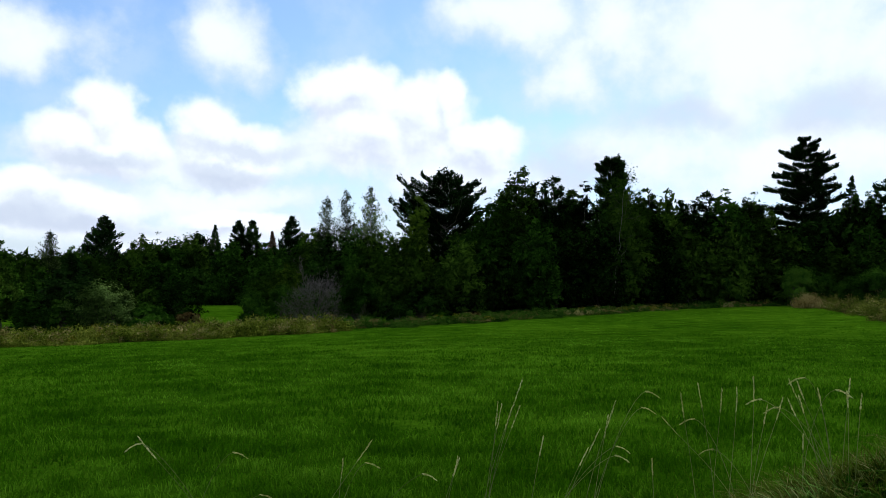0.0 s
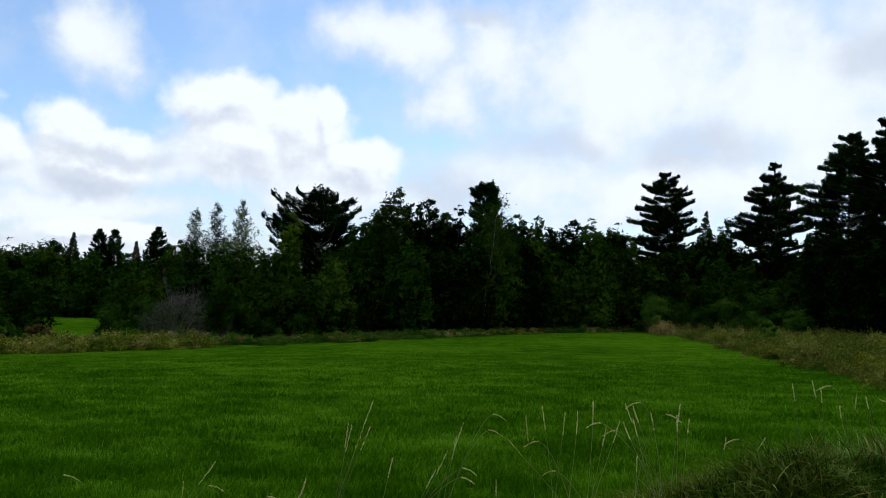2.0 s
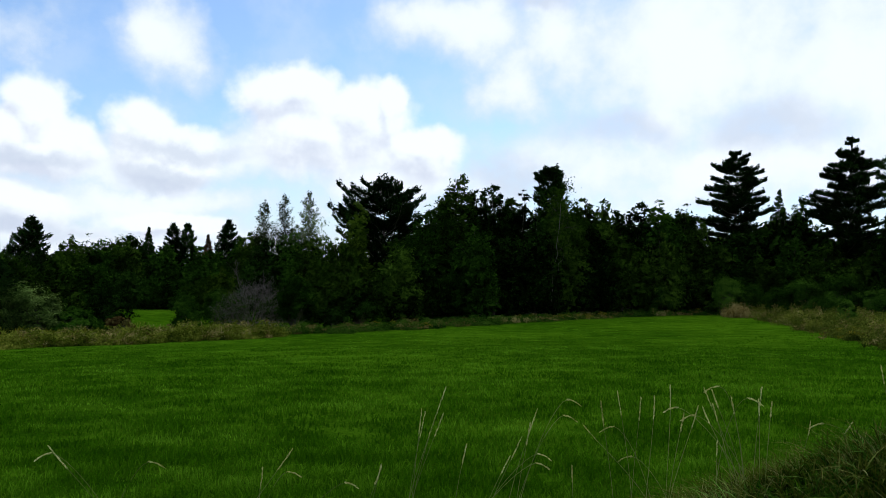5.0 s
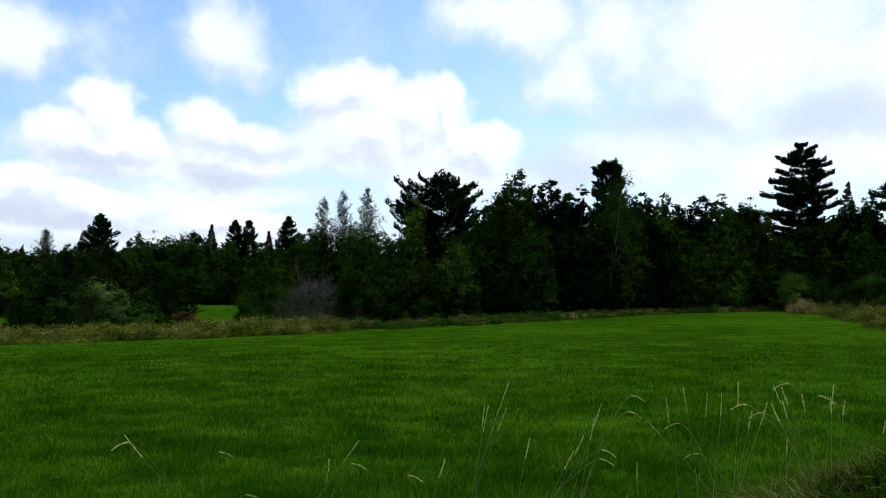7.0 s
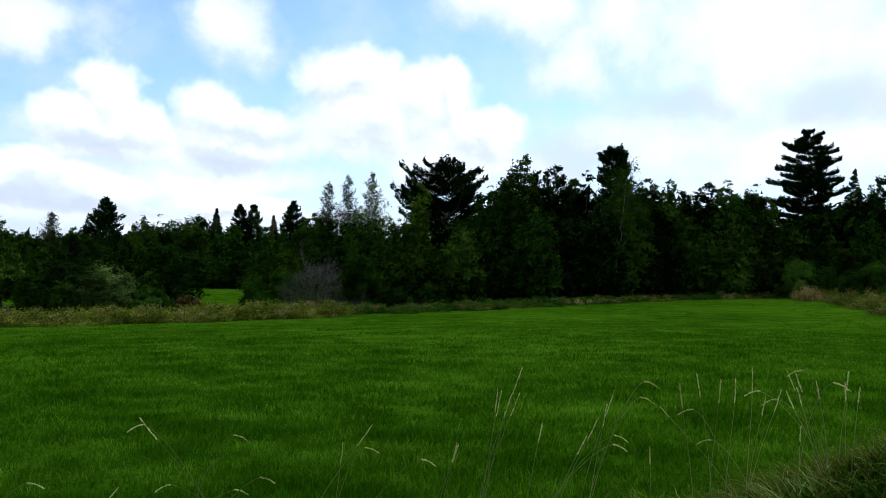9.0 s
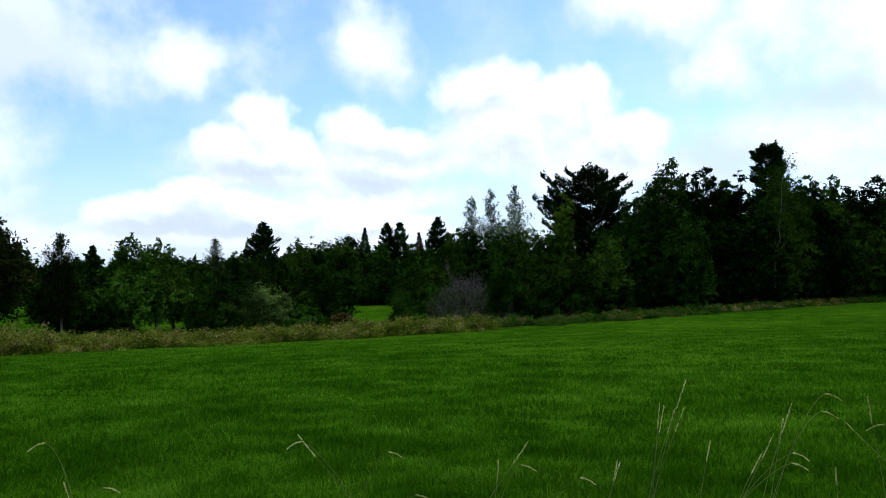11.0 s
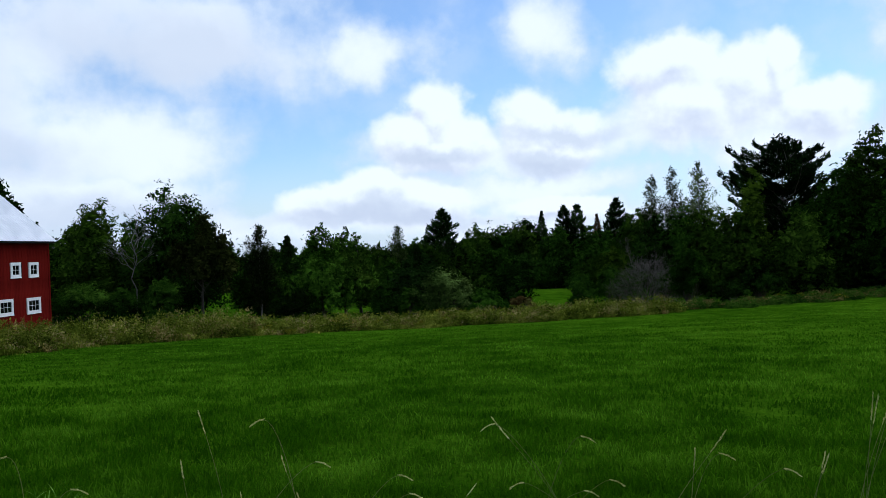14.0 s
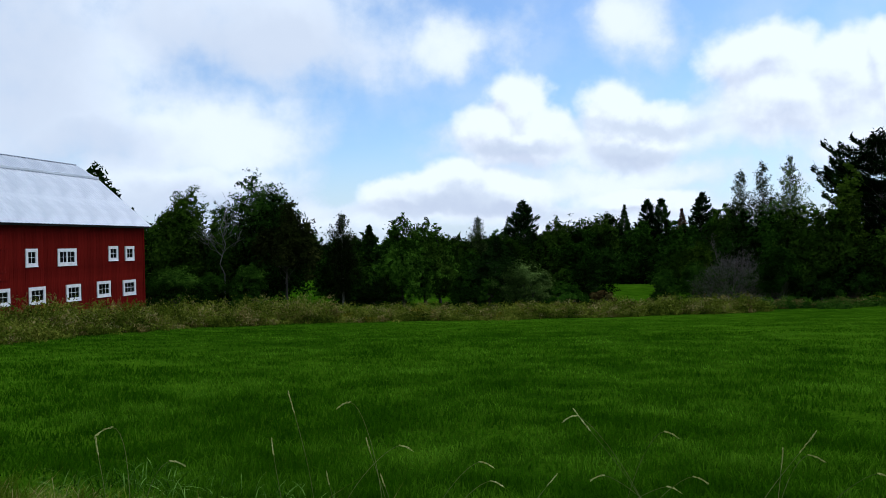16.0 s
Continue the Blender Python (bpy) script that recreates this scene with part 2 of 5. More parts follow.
BARK = mottled("bark_grey_brown", (0.02, 0.017, 0.013), (0.06, 0.052, 0.042), 3.0, 0.9, 0.8, 0.03, (1, 1, 0.25))
BIRCH_BARK = mottled("bark_white", (0.07, 0.066, 0.06), (0.22, 0.215, 0.195), 2.0, 0.8, 0.4, 0.01, (1, 1, 4.0))
DEADWOOD = mottled("dead_wood", (0.05, 0.047, 0.042), (0.13, 0.122, 0.112), 3.0, 0.85, 0.5, 0.01, (1, 1, 0.3))
TWIG = mottled("twig_grey", (0.042, 0.035, 0.028), (0.105, 0.090, 0.074), 3.0, 0.85, 0.3, 0.005)
# the brightest tones of these three grasses paint in highlights on the blades
GRASS = leafy("grass_blade", (0.017, 0.064, 0.0007), (0.036, 0.115, 0.0012), (0.120, 0.262, 0.012), 0.55, 0.5, 0.45)
TALL_GRASS = leafy("tall_grass_blade", (0.010, 0.017, 0.0012), (0.048, 0.066, 0.0060), (0.20, 0.21, 0.05), 0.15, 0.55, 2.0, 0.0)
VERGE_GREEN = leafy("verge_grass_blade", (0.005, 0.020, 0.0005), (0.028, 0.085, 0.004), (0.19, 0.34, 0.06), 0.15, 0.55, 2.0, 0.0)
STRAW = leafy("straw", (0.36, 0.35, 0.10), (0.56, 0.54, 0.20), (0.76, 0.74, 0.36), 0.2, 0.6, 0.5)
WEED_SEED = leafy("weed_seed_head", (0.13, 0.105, 0.03), (0.27, 0.225, 0.08), (0.46, 0.40, 0.18), 0.2, 0.7, 0.5)
WEED = leafy("weed_leaf", (0.016, 0.029, 0.002), (0.096, 0.128, 0.011), (0.27, 0.28, 0.040), 0.2, 0.6, 0.55)
DRY_WEED = leafy("dry_weed", (0.060, 0.045, 0.010), (0.21, 0.165, 0.045), (0.45, 0.37, 0.15), 0.2, 0.7, 0.55)
MEADOW_WEED = leafy("meadow_weed", (0.022, 0.038, 0.004), (0.080, 0.105, 0.012), (0.20, 0.21, 0.03), 0.2, 0.6, 0.22)
MEADOW_DRY = leafy("meadow_dry", (0.045, 0.038, 0.009), (0.15, 0.125, 0.034), (0.34, 0.29, 0.10), 0.2, 0.7, 0.22)
GOLD = leafy("goldenrod_flower", (0.09, 0.085, 0.006), (0.19, 0.165, 0.010), (0.32, 0.27, 0.022), 0.2, 0.7, 0.5)


# ---- the lie of the land ----
SLOPE = (1.8068, -0.082, 0.4903, 0.0058, -0.9053, 0.0224, 0.3626, -0.2014, 0.9316, -0.2099)
# the mown field's rim, from the barn round to the meadow
RIM = [(-25.8, 12.0), (-27.5, 18.2), (-29.1, 22.9), (-29.8, 28.2), (-25.5, 35.9), (-17.5, 40.4), (-9.8, 46.0), (-6.3, 49.6), (0.6, 55.0),
       (9.6, 64.3), (21.2, 74.0), (29.6, 78.6), (35.1, 79.6), (25.9, 49.2), (20.9, 34.1), (16.9, 22.3), (12.3, 8.0)]


def ground_z(x, y):
    """Height of the ground, for numbers or arrays: a road's shoulder at 0, then the field falling away to the woods."""
    r = np.hypot(x, y)
    k = np.minimum(1, 90 / np.maximum(r, 1))
    far = np.minimum(np.maximum(r - 90, 0), 80) * 0.022 * np.clip((25 - x) / 40, 0, 1)
    x, y = x * k, y * k
    terms = (1 + 0 * x, x / 10, y / 10, x * x / 1e3, x * y / 1e3, y * y / 1e3, x ** 3 / 1e5, x * x * y / 1e5, x * y * y / 1e5, y ** 3 / 1e5)
    fall = sum(c * v for c, v in zip(SLOPE, terms)) + far
    s = np.clip((6.0 - y) / 4.5, 0, 1)
    u = np.clip((x - 0.9) / 2.4, 0, 1)
    bank = 0.85 * u * u * (3 - 2 * u) * np.exp(-((y - 4.7) / 1.0) ** 2) * np.clip((14 - x) / 6, 0, 1)
    return (1.65 - fall) * (1 - s * s * (3 - 2 * s)) + bank


def soup(name, verts, faces, mats, slots=None, smooth_faces=False):
    """A mesh from arrays; all faces have as many corners."""
    verts, faces = np.asarray(verts, np.float32), np.asarray(faces, np.int32)
    me = bpy.data.meshes.new(name)
    n, k = faces.shape
    me.vertices.add(len(verts))
    me.vertices.foreach_set("co", verts.ravel())
    me.loops.add(n * k)
    me.loops.foreach_set("vertex_index", faces.ravel())
    me.polygons.add(n)
    me.polygons.foreach_set("loop_start", np.arange(0, n * k, k, dtype=np.int32))
    for m in mats:
        me.materials.append(m)
    if slots is not None:
        me.polygons.foreach_set("material_index", np.asarray(slots, np.int32))
    me.update(calc_edges=True)
    if smooth_faces:
        me.polygons.foreach_set("use_smooth", np.ones(n, bool))
    return me


def sheet(xs, ys, lift=None):
    gx, gy = np.meshgrid(xs, ys)
    gz = ground_z(gx, gy)
    if lift is not None:
        gz = gz + lift(gx, gy)
    v = np.stack([gx.ravel(), gy.ravel(), gz.ravel()], 1)
    i = np.arange(len(xs) - 1)[None, :] + len(xs) * np.arange(len(ys) - 1)[:, None]
    i = i.ravel()
    return v, np.stack([i, i + 1, i + 1 + len(xs), i + len(xs)], 1)


def ground_material():
    m, t, b = material("field_turf", 0.95, 0.0, 0.0)
    geo = t.nodes.new("ShaderNodeNewGeometry").outputs["Position"]
    n1, n2, n3 = noise_node(t, geo, 0.06, 4.0), noise_node(t, geo, 0.9, 5.0, 0.65), noise_node(t, geo, 14.0, 4.0, 0.7)
    v = math_node(t, "ADD", math_node(t, "MULTIPLY", n1.outputs["Fac"], 0.4), math_node(t, "MULTIPLY", n2.outputs["Fac"], 0.35))
    v = math_node(t, "ADD", v, math_node(t, "MULTIPLY", n3.outputs["Fac"], 0.25))
    v = smooth(t, v, 0.38, 0.62)
    link(t, mix_colour(t, v, (0.014, 0.050, 0.0010), (0.056, 0.132, 0.0040)), b.inputs["Base Color"])
    add_bump(t, b, n3.outputs["Fac"], 0.8, 0.08)
    return m


step = np.concatenate([-np.geomspace(60, 2500, 14)[::-1], np.arange(-58, 0.1, 1.0), np.arange(0.4, 8, 0.4), np.arange(8, 58.1, 1.0), np.geomspace(60, 2500, 14)])
stepy = np.concatenate([-np.geomspace(10, 2500, 12)[::-1], np.arange(-9, 2, 0.5), np.arange(2, 8, 0.25), np.arange(8, 12, 0.5), np.arange(12, 100, 1.0), np.geomspace(102, 3500, 16)])
TURF = ground_material()
tagged(new("ground", soup("ground", *sheet(step, stepy), [TURF], smooth_faces=True)), "green mown hay field sloping down to the woods", "ground", kind="structure")


# ---- parts of plants ----
def part(name, me, parent, label=""):
    ob = new(name, me)
    ob.parent = parent
    return tagged(ob, label)


def tube(path, radii, sides=6):
    """A tapered limb along a path: vertices and quads."""
    path, radii = np.asarray(path, float), np.asarray(radii, float)
    d = np.gradient(path, axis=0)
    d /= np.linalg.norm(d, axis=1)[:, None] + 1e-9
    ref = np.where(np.abs(d[:, 2:3]) > 0.9, np.array([[1.0, 0, 0]]), np.array([[0, 0, 1.0]]))
    a = np.cross(d, ref)
    a /= np.linalg.norm(a, axis=1)[:, None] + 1e-9
    b = np.cross(d, a)
    th = np.arange(sides) * 2 * np.pi / sides
    v = path[:, None, :] + radii[:, None, None] * (np.cos(th)[None, :, None] * a[:, None, :] + np.sin(th)[None, :, None] * b[:, None, :])
    v = v.reshape(-1, 3)
    i = np.arange(len(path) - 1)[:, None] * sides + np.arange(sides)[None, :]
    j = np.arange(len(path) - 1)[:, None] * sides + (np.arange(sides)[None, :] + 1) % sides
    return v, np.stack([i, j, j + sides, i + sides], 2).reshape(-1, 4)


def tubes(items):
    vs, fs, base = [], [], 0
    for path, radii, sides in items:
        v, f = tube(path, radii, sides)
        vs.append(v)
        fs.append(f + base)
        base += len(v)
    return np.concatenate(vs), np.concatenate(fs)


def bend(rng, a, b, n=5, sag=0.0, wob=0.04):
    """A wavering way from a to b."""
    a, b = np.asarray(a, float), np.asarray(b, float)
    s = np.linspace(0, 1, n)[:, None]
    p = a + (b - a) * s
    size = np.linalg.norm(b - a)
    p[1:-1] += rng.normal(0, wob * size, (n - 2, 3))
    p[:, 2] += sag * size * (s[:, 0] ** 2 - s[:, 0])
    return p


def leaves(rng, centre, length, width, along=None, spread=1.0, simple=True, face=None):
    """One folded leaf at each centre; along: the way that it points; face: the way that its upper side looks."""
    n = len(centre)
    a = rng.normal(0, 1, (n, 3)) * spread
    if along is not None:
        a = a + along
    a /= np.linalg.norm(a, axis=1)[:, None] + 1e-9
    if face is not None:
        up = face + rng.normal(0, 0.42, (n, 3))
        a = np.cross(a, up)
        a /= np.linalg.norm(a, axis=1)[:, None] + 1e-9
    b = np.cross(a, rng.normal(0, 1, (n, 3)) if face is None else up)
    b /= np.linalg.norm(b, axis=1)[:, None] + 1e-9
    c = np.cross(a, b)
    ln = (length * rng.uniform(0.6, 1.3, n))[:, None]
    wd = (width * rng.uniform(0.6, 1.3, n))[:, None]
    if simple:
        v = np.stack([centre - a * ln * 0.6 + b * wd * 0.3, centre + a * ln * 0.2 + b * wd * 0.75, centre + a * ln * 0.7 - b * wd * 0.65], 1).reshape(-1, 3)
        return v, np.arange(n * 3).reshape(n, 3)
    v = np.stack([centre - a * ln / 2, centre + b * wd / 2 + c * wd * 0.25, centre + a * ln / 2, centre - b * wd / 2 + c * wd * 0.25], 1).reshape(-1, 3)
    return v, np.arange(n * 4).reshape(n, 4)


def blobs(rng, centres, radii, count, squash=0.7, sprig=12, loose=0.17):
    """Leaves in sprigs over the skins of clumps, more of them on the upper sides; the place of each, its clump and its way out."""
    m = max(count // sprig, 1)
    k = rng.choice(len(centres), m, p=radii ** 1.6 / np.sum(radii ** 1.6))
    d = rng.normal(0, 1, (m, 3))
    d /= np.linalg.norm(d, axis=1)[:, None]
    d[:, 2] = np.where(rng.uniform(0, 1, m) < 0.45, np.abs(d[:, 2]), d[:, 2])
    axes = rng.uniform(0.6, 1.35, (len(centres), 3)) * np.array([1, 1, squash])
    tilt = rng.normal(0, 0.35, (len(centres), 2))
    r = radii[k] * rng.uniform(0.10, 1.0, m) ** 0.42 * (1 + 0.25 * np.abs(rng.normal(0, 0.5, m)))
    off = d * r[:, None] * axes[k]
    off[:, 2] += off[:, 0] * tilt[k, 0] + off[:, 1] * tilt[k, 1]
    c = centres[k] + off
    k, d = np.repeat(k, sprig), np.repeat(d, sprig, 0)
    p = np.repeat(c, sprig, 0) + rng.normal(0, 1, (m * sprig, 3)) * (loose * radii[k])[:, None] * np.array([1, 1, 0.6])
    return p, k, d + rng.normal(0, 0.25, d.shape)


SEED = [100]


def start(x, y):
    SEED[0] += 1
    return np.random.default_rng(SEED[0])


def plant(name, x, y, label, category, group=""):
    ob = new(name)
    ob.location = (x, y, float(ground_z(x, y)) - 0.03)
    return tagged(ob, label, category, group)


def crown_tree(name, x, y, h, w, tone, label, group, low=0.06, per=200, leaf=(0.27, 0.19), bark=None, gaps=0.0, lean=0.0, fat=0.20, skirt=30, spread=0.80):
    """A broadleaf: a trunk and limbs that carry upright plumes of leaf clumps, the middle one tallest, with a skirt of lower boughs."""
    rng = start(x, y)
    tree = plant(name, x, y, label, "tree", group)
    top = np.array([lean * h + rng.normal(0, 0.015 * h), rng.normal(0, 0.015 * h), h * 0.96])
    spine = bend(rng, (0, 0, 0), top, 9, 0, 0.012)
    r0 = 0.010 * h + 0.03
    s = np.linspace(0, 1, 9)
    part("trunk", soup("trunk", *tube(spine, r0 * (1 - 0.93 * s) + r0 * 0.5 * np.exp(-s * 18), 7), [bark or BARK], smooth_faces=True), tree)
    n = int(np.clip(6 + 0.8 * w, 8, 12))
    cen, cr = [], []
    for i in range(n):
        ang, far = rng.uniform(0, 6.28), (0.0 if i == 0 else math.sqrt(rng.uniform(0.05, 1.0)))
        foot = np.array([math.cos(ang), math.sin(ang)]) * far * w / 2 * spread
        apex = h * (1 - 0.20 * far ** 2.0) * (1.0 if i == 0 else rng.uniform(0.87, 1.0))
        wide = w * fat * (1.25 if i == 0 else rng.uniform(0.8, 1.25))
        z0 = h * (low + 0.10 + 0.2 * rng.uniform())
        for f in np.linspace(0, 1, 8):
            r = wide * (1.0 - 0.45 * f ** 2.0) * rng.uniform(0.8, 1.15)
            z = z0 + (apex - r * 0.8 - z0) * f
            at = np.array([np.interp(z, spine[:, 2], spine[:, k]) for k in (0, 1)]) + foot * (1.05 - 0.22 * f) + rng.normal(0, 0.30 * wide, 2) * (1 - 0.6 * f)
            cen.append((at[0], at[1], z))
            cr.append(r)
    for i in range(skirt):
        ang, f = rng.uniform(0, 6.28), rng.uniform(0, 1)
        r = w / 2 * rng.uniform(0.45, 0.95)
        cen.append((r * math.cos(ang), r * math.sin(ang), h * (low + 0.04 + 0.5 * f * (1.25 - r / w * 2 * 0.7))))
        cr.append(w * rng.uniform(0.08, 0.14))
    cen, cr = np.array(cen), np.array(cr)
    keep = rng.uniform(0, 1, len(cen)) > gaps
    cen, cr = cen[keep], cr[keep]
    limbs = []
    for c in cen[::3]:
        z = max(c[2] - h * rng.uniform(0.08, 0.25) - 0.3 * np.hypot(*c[:2]), 0.05 * h)
        a = [np.interp(z, spine[:, 2], spine[:, k]) for k in (0, 1)] + [z]
        length = np.linalg.norm(c - a)
        limbs.append((bend(rng, a, c, 5, 0.25, 0.05), np.linspace(0.009 * length + 0.010, 0.005, 5), 3))
    part("branchwork", soup("branchwork", *tubes(limbs), [BARK], smooth_faces=True), tree)
    count = int(np.clip(per * h * w, 1500, 26000))
    p, k, d = blobs(rng, cen, cr, count, 0.95, 10, 0.2)
    p[:, 2] = np.maximum(p[:, 2], 0.12)
    # loose shoots round the outline, and the thick foliage within
    on = rng.integers(0, len(cen), 90)
    shoot = np.repeat(cen[on] + np.column_stack([rng.normal(0, 0.45, (90, 2)), rng.uniform(0.65, 1.0, 90)]) * cr[on][:, None], 9, 0) + rng.normal(0, 0.16, (810, 3)) * np.array([1, 1, 1.6])
    shoot = shoot[shoot[:, 2] < 0.97 * h]
    p, d = np.concatenate([p, shoot]), np.concatenate([d, rng.normal(0, 1, shoot.shape)])
    on = rng.choice(len(cen), count // 9, p=cr ** 3 / np.sum(cr ** 3))
    core = cen[on] + rng.normal(0, 0.30, (len(on), 3)) * cr[on][:, None]
    core[:, 2] = np.maximum(core[:, 2], 0.3)
    inner, f_inner = leaves(rng, core, leaf[0] * 2.2, leaf[1] * 2.4)
    outer, f_outer = leaves(rng, p, leaf[0], leaf[1], face=d + np.array([0, 0, 0.45]))
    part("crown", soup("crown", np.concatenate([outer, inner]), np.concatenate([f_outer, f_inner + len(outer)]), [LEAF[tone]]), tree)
    return tree


MAPLE_WORDS = {"deep": "dim olive leafy tree at the woods' edge", "hedge": "leafy green maple in the hedgerow beside the barn", "": "full green maple standing at the edge of the woods", "dark": "broadleaf tree deep in the woods' edge, leaves darkened as if in shade",
               "birch": "olive green leafy tree at the woods' edge", "yellow": "yellow-green leafy tree among darker ones", "light": "fresh green young tree at the woods' edge"}


def maple(x, y, h, w, tone=""):
    far = math.hypot(x, y) > 81
    h = h * 1.05 if 2 < x < 24 else h
    # tone by place: the woods' dimness is carried by darker leaf colours
    if not tone:
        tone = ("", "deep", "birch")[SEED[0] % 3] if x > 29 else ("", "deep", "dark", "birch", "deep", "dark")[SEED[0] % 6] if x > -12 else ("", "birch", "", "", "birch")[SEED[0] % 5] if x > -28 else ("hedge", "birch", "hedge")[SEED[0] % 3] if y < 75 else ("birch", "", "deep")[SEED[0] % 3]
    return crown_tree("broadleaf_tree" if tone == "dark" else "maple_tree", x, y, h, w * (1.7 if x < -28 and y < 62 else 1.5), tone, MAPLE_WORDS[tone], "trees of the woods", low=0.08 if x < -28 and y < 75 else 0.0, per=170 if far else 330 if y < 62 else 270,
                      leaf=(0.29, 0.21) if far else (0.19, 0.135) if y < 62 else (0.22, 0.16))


def thin_aspen(x, y, h, w):
    """A narrow see-through spire: short branches that rise steeply, with small leaves strung along them."""
    rng = start(x, y)
    tree = plant("aspen_tree", x, y, "thin grey-green aspen with a sparse see-through top", "tree", "trees of the hedgerow")
    spine = bend(rng, (0, 0, 0), (rng.normal(0, 0.15), rng.normal(0, 0.15), h * 0.97), 10, 0, 0.006)
    s = np.linspace(0, 1, 10)
    part("trunk", soup("trunk", *tube(spine, 0.10 * (1 - 0.93 * s), 7), [BIRCH_BARK], smooth_faces=True), tree)
    limbs, pts, way = [], [], []
    for q in np.concatenate([np.linspace(0.12, 0.97, 110), [0.985, 0.99]]):
        z = q * h
        a = np.array([np.interp(z, spine[:, 2], spine[:, i]) for i in (0, 1)] + [z])
        ang = rng.uniform(0, 6.28)
        ln = w * 0.95 * np.clip((1.02 - q) / 0.42, 0.08, 1) ** 0.8 * rng.uniform(0.55, 1.15)
        d = np.array([np.cos(ang), np.sin(ang), rng.uniform(0.7, 1.5)])
        tip = a + d / np.linalg.norm(d) * ln
        path = bend(rng, a, tip, 5, 0.15, 0.05)
        limbs.append((path, np.linspace(0.016, 0.005, 5), 4))
        m = int((26 if q > 0.66 else 60) * (0.5 + ln))
        f = rng.uniform(0.15, 1.08, m)
        p = np.column_stack([np.interp(f, np.linspace(0, 1, 5), path[:, i]) for i in range(3)]) + rng.normal(0, 0.11 if q > 0.66 else 0.2, (m, 3))
        pts.append(p)
        way.append(np.repeat(d[None], m, 0))
    part("branchwork", soup("branchwork", *tubes(limbs), [BARK], smooth_faces=True), tree)
    part("crown", soup("crown", *leaves(rng, np.concatenate(pts), 0.13, 0.085, np.concatenate(way) * 0.3, 1.0), [LEAF["thin"]]), tree)
    return tree


def aspen(x, y, h, w, tone=""):
    words = {"": "slender green aspen in the hedgerow", "yellow": "yellow-green aspen in front of a dark pine",
             "birch": "yellowish birch with a pale leaning trunk", "oak": "olive tree with an open crown and bare trunk"}
    bark = BIRCH_BARK if tone == "birch" else BARK
    if tone == "thin":
        return thin_aspen(x, y, h, w)
    if tone == "oak":
        return crown_tree("open_tree", x, y, h, w * 1.25, tone, words[tone], "trees of the hedgerow", low=0.26, per=230, leaf=(0.19, 0.135), gaps=0.2, fat=0.16, skirt=14, spread=0.8)
    return crown_tree("birch_tree" if tone == "birch" else "aspen_tree", x, y, h, w * 1.2, tone, words[tone], "trees of the hedgerow", low=0.05,
                      per=290, leaf=(0.20, 0.145), bark=bark, gaps=0.03, lean=0.03 if tone == "birch" else 0.0)


